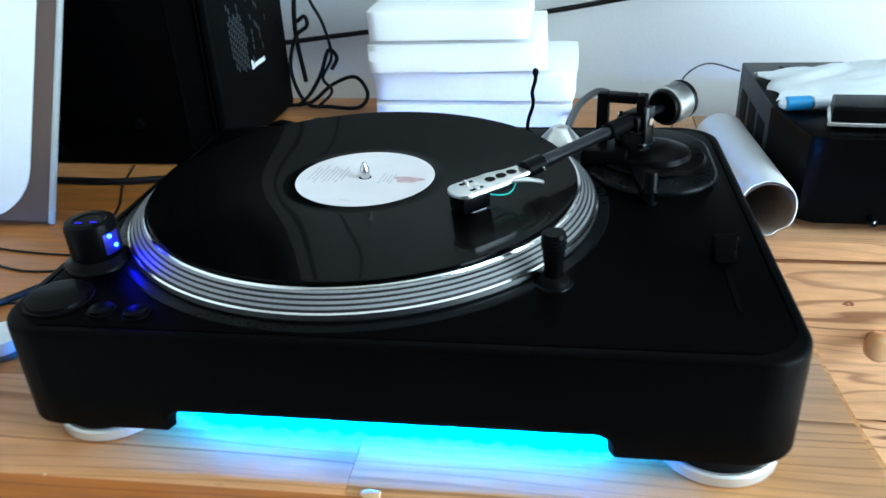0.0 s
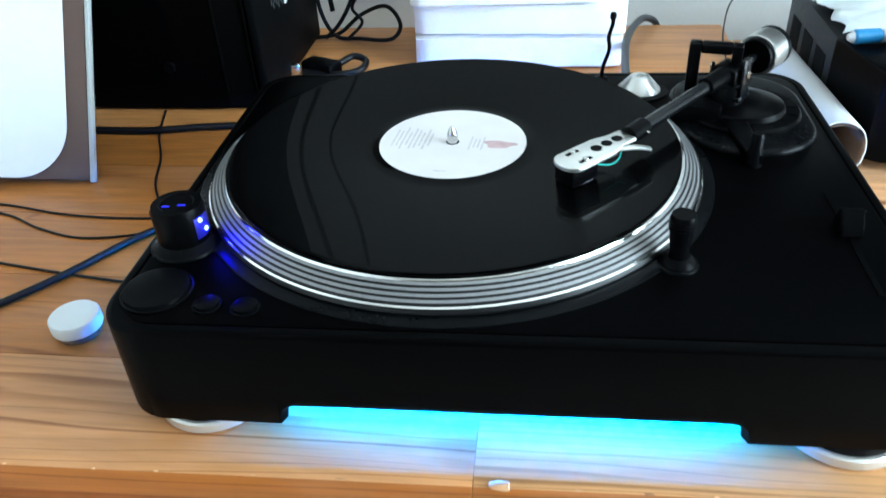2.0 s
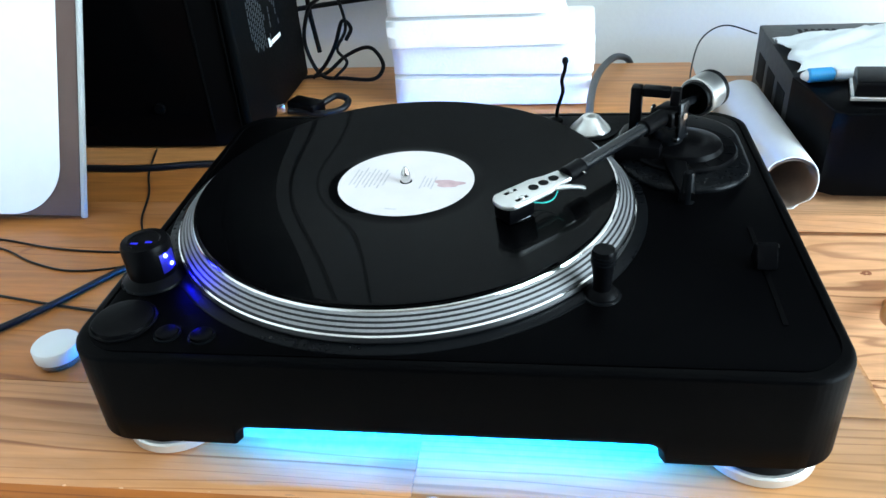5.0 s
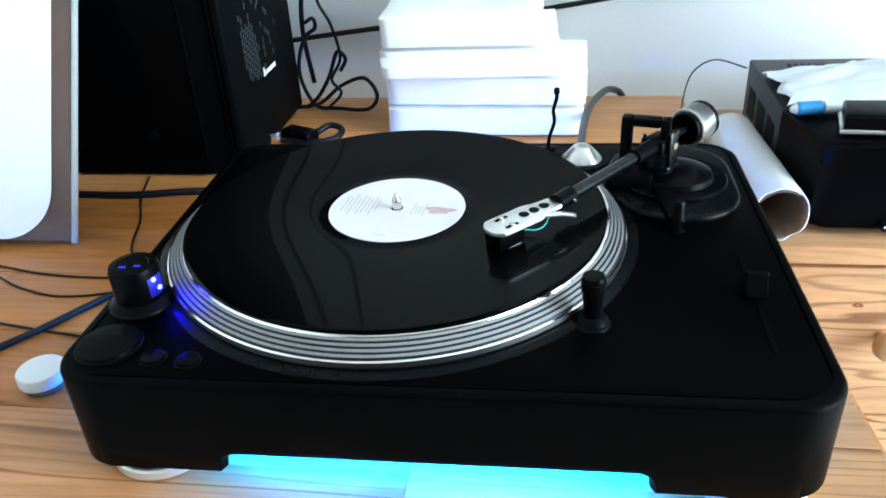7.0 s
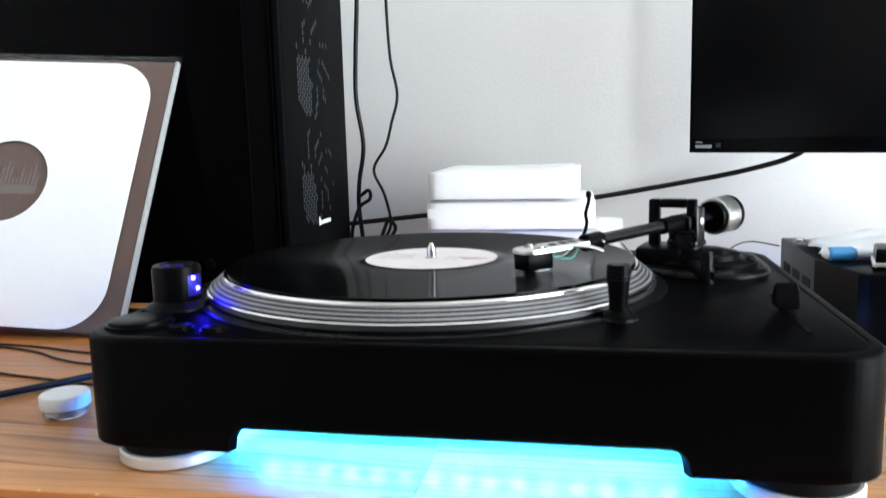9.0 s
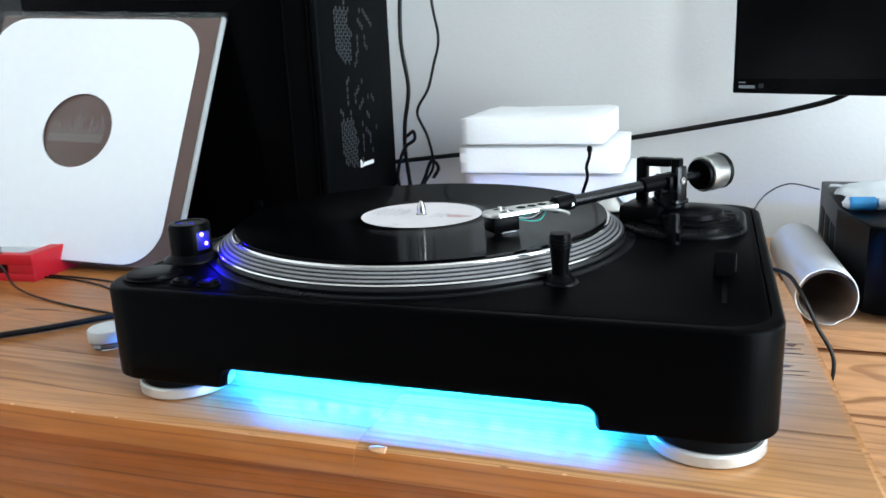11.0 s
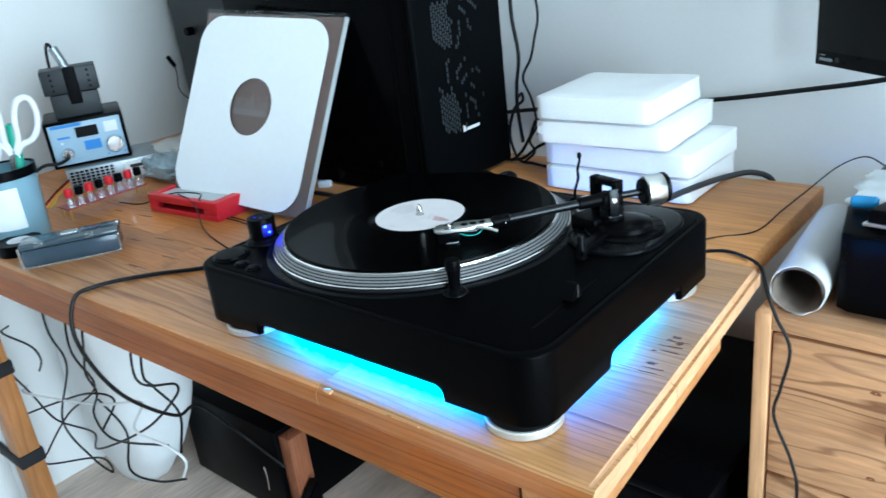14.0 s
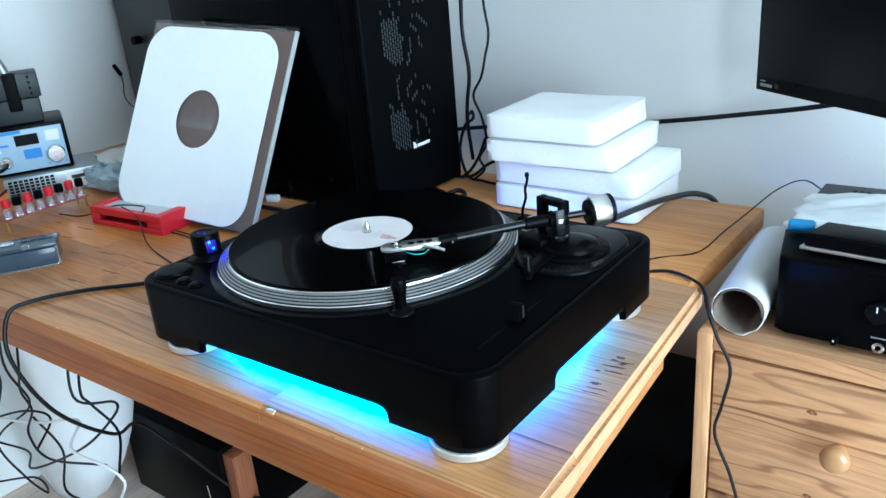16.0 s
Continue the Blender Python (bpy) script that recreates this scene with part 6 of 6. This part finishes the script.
for a0, a1, r0, r1 in ((25, 155, 0.0175, 0.0262), (205, 335, 0.0185, 0.0235)):
    bm = bmesh.new()
    arc = []
    for k in range(15):
        a = radians(a0 + (a1 - a0) * k / 14)
        arc.append([bm.verts.new((r * math.cos(a), r * math.sin(a), z)) for r, z in ((r0, 0.0040), (r1, 0.0040), (r1, 0.0046), (r0, 0.0046))])
    for p, q in zip(arc, arc[1:]):
        for k in range(4):
            bm.faces.new((p[k], q[k], q[(k + 1) % 4], p[(k + 1) % 4]))
    bm.faces.new(arc[0])
    bm.faces.new(arc[-1][::-1])
    part("printed_arc", turn(bm, Matrix.Translation(SPC) @ SPQ), M_NAVY, spool, "navy printed arc")
part("hub", lathe([(0.0, 0.0042), (0.007, 0.0042), (0.006, 0.007), (0, 0.007)], 24, SPC, SPD), M_BLACK, spool)
part("winding", lathe([(0.008, -0.014), (0.022, -0.014), (0.022, -0.0002), (0.008, -0.0002)], 40, SPC, SPD), M_GREYSTEEL, spool)
og = thing("orange_pliers", "orange-handled tool hooked over the jar", "pliers", (JX - 0.055, JY - 0.03, D + 0.05))
part("handle", sweep([(JX - 0.045, JY - 0.032, D + 0.125), (JX - 0.056, JY - 0.038, D + 0.09), (JX - 0.054, JY - 0.036, D + 0.05), (JX - 0.050, JY - 0.033, D + 0.02)], 0.007), M_ORANGE, og)
tape = thing("tape_roll", "roll of black tape lying on the desk", "tape", (-0.700, -0.172, D))
part("tape", lathe([(0.017, D), (0.033, D), (0.033, D + 0.018), (0.017, D + 0.018), (0.017, D)], 48, (-0.700, -0.172, 0)), M_BLACK, tape)
part("core", lathe([(0.0150, D + 0.0003), (0.0168, D + 0.0003), (0.0168, D + 0.0185), (0.0150, D + 0.0185), (0.0150, D + 0.0003)], 40, (-0.700, -0.172, 0)), M_WHITEP, tape, "white inner core")
# small wire with a black plug on the side wall
cord("wall_wire", [(-1.236, 0.486, 0.895), (-1.236, 0.486, 0.87), (-1.236, 0.482, 0.845), (-1.232, 0.492, 0.82), (-1.225, 0.51, 0.805)], 0.0014, M_CABLE, "thin wire hanging at the side wall", seg=6)
wp = thing("jack_plug", "small black plug on the hanging wire", "plug", (-1.236, 0.48, 0.905))
part("plug_body", rod((-1.236, 0.486, 0.896), (-1.236, 0.472, 0.922), 0.005, 14), M_BLACK, wp)

# ---------------- under the desk ----------------
sub = thing("floor_speaker", "black loudspeaker box standing on the floor under the desk", "loudspeaker", (-0.80, 0.30, 0))
part("cabinet_body", cuboid(-0.99, -0.64, 0.15, 0.50, 0.004, 0.225, 0.006), M_BLACK, sub)
part("side_panel", cuboid(-0.639, -0.605, 0.16, 0.205, 0.004, 0.215, 0.002), M_REDWOOD, sub, "reddish wood side")
part("badge", turn(sweep([(-0.70, 0.149, 0.06), (-0.695, 0.148, 0.09), (-0.70, 0.149, 0.12)], 0.0016), Matrix.Identity(4)), M_CHROME, sub)
pedal = thing("floor_wedge", "black wedge-shaped box on the floor", "box", (-0.585, 0.155, 0))
bm = bmesh.new()
vs = [bm.verts.new(c) for c in ((-0.603, 0.12, 0), (-0.566, 0.12, 0), (-0.566, 0.195, 0), (-0.603, 0.195, 0), (-0.601, 0.13, 0.05), (-0.570, 0.13, 0.06), (-0.570, 0.190, 0.12), (-0.601, 0.190, 0.11))]
for s in ((0, 1, 2, 3), (4, 5, 6, 7), (0, 1, 5, 4), (1, 2, 6, 5), (2, 3, 7, 6), (3, 0, 4, 7)):
    bm.faces.new([vs[i] for i in s])
bmesh.ops.bevel(bm, geom=bm.edges[:], offset=0.004, segments=2, affect="EDGES")
part("wedge_body", bm, M_BLACK, pedal)
sack = thing("white_sack", "bulging white plastic sack standing under the desk behind the cables", "sack", (-0.98, 0.08, 0))
bm = bmesh.new()
prev = None
for k in range(31):
    z = 0.001 + 0.655 * k / 30
    rx = float(np.interp(z, (0.0, 0.10, 0.20, 0.34, 0.66), (-1.04, -0.955, -0.915, -0.872, -0.835)))
    lx, dep = -1.225, 0.105 * min(1.0, 0.45 + 2.2 * z)
    ring = []
    for i in range(64):
        t = 2 * math.pi * i / 64
        c, d = math.cos(t), math.sin(t)
        x = (lx + rx) / 2 + (rx - lx) / 2 * math.copysign(abs(c) ** 0.75, c)
        y = 0.075 + dep * math.copysign(abs(d) ** 0.75, d)
        n = noise.noise(Vector((x * 9, y * 9, z * 5))) + 0.5 * noise.noise(Vector((x * 24, y * 24 + 3, z * 14)))
        ring.append(bm.verts.new((x + 0.007 * n * c, y + 0.012 * n * d, z)))
    if prev:
        for i in range(64):
            bm.faces.new((prev[i], prev[(i + 1) % 64], ring[(i + 1) % 64], ring[i]))
    else:
        bm.faces.new(ring[::-1])
    prev = ring
bm.faces.new(prev)
part("sack_sheet", bm, M_CARD, sack, angle=80)
cord("hanging_cable", [(-1.144, -0.098, 0.468), (-1.043, -0.142, 0.499), (-0.957, -0.127, 0.485), (-0.973, -0.113, 0.443), (-1.052, -0.098, 0.386)], 0.0021, M_CABLE, "black cable tangled under the desk")
cord("hanging_cable", [(-0.866, -0.11, 0.68), (-0.886, -0.113, 0.536), (-0.893, -0.098, 0.447), (-0.878, -0.142, 0.35), (-0.839, -0.127, 0.272), (-0.797, -0.113, 0.243), (-0.884, -0.098, 0.233), (-1.063, -0.142, 0.174), (-1.065, -0.127, 0.203), (-0.925, -0.113, 0.333), (-0.792, -0.098, 0.43), (-0.725, -0.142, 0.555), (-0.745, -0.11, 0.68)], 0.0021, M_CABLE, "black cable tangled under the desk")
cord("hanging_cable", [(-0.688, -0.11, 0.68), (-0.708, -0.127, 0.548), (-0.773, -0.113, 0.472), (-0.792, -0.098, 0.417), (-0.715, -0.142, 0.42), (-0.702, -0.127, 0.364), (-0.528, -0.113, 0.409)], 0.0021, M_CABLE, "black cable tangled under the desk")
cord("hanging_cable", [(-1.076, -0.142, 0.392), (-1.052, -0.127, 0.345), (-1.004, -0.113, 0.291), (-0.872, -0.098, 0.299), (-0.748, -0.142, 0.336), (-0.572, -0.127, 0.431), (-0.477, -0.113, 0.508), (-0.474, -0.098, 0.535), (-0.505, -0.142, 0.56), (-0.525, -0.11, 0.68)], 0.0021, M_CABLE, "black cable tangled under the desk")
cord("hanging_cable", [(-1.158, -0.098, 0.316), (-1.04, -0.142, 0.362), (-0.895, -0.127, 0.383), (-0.737, -0.113, 0.418), (-0.617, -0.098, 0.454), (-0.566, -0.142, 0.444), (-0.495, -0.127, 0.427), (-0.483, -0.113, 0.394), (-0.548, -0.098, 0.32)], 0.0024, M_WHITECABLE, "white cable tangled under the desk")
cord("hanging_cable", [(-0.755, -0.113, 0.424), (-0.715, -0.098, 0.359), (-0.635, -0.142, 0.336), (-0.573, -0.127, 0.327), (-0.5, -0.113, 0.353)], 0.0021, M_CABLE, "black cable tangled under the desk")
cord("hanging_cable", [(-0.491, -0.11, 0.68), (-0.511, -0.127, 0.564), (-0.521, -0.113, 0.525), (-0.49, -0.098, 0.477), (-0.426, -0.142, 0.454)], 0.0021, M_CABLE, "black cable tangled under the desk")
cord("hanging_cable", [(-1.153, -0.142, 0.26), (-0.932, -0.127, 0.364), (-0.788, -0.113, 0.425), (-0.724, -0.098, 0.423), (-0.696, -0.142, 0.397)], 0.0021, M_CABLE, "black cable tangled under the desk")
for k, dz in enumerate((0.0, 0.012)):
    cord("floor_cable", [(-0.80 + 0.13 * math.cos(a * 0.7 + k) * (1 - 0.03 * a), -0.06 + 0.06 * math.sin(a * 0.7 + k), 0.006 + dz + 0.0012 * a) for a in range(0, 19)], 0.0034, M_CABLE, "black cable coiled on the floor")

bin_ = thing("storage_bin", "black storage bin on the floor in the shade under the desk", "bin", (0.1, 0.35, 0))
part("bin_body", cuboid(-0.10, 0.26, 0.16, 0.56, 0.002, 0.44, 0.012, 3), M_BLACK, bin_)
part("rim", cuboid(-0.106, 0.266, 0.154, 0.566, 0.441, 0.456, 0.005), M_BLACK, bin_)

clip = thing("white_plug", "small white plug lying behind the record cover", "plug", (-0.457, 0.249, D))
part("plug_body", turn(cuboid(-0.012, 0.012, -0.006, 0.006, 0, 0.012, 0.003), Matrix.Translation((-0.452, 0.246, D)) @ Matrix.Rotation(radians(25), 4, "Z")), M_WHITEP, clip)
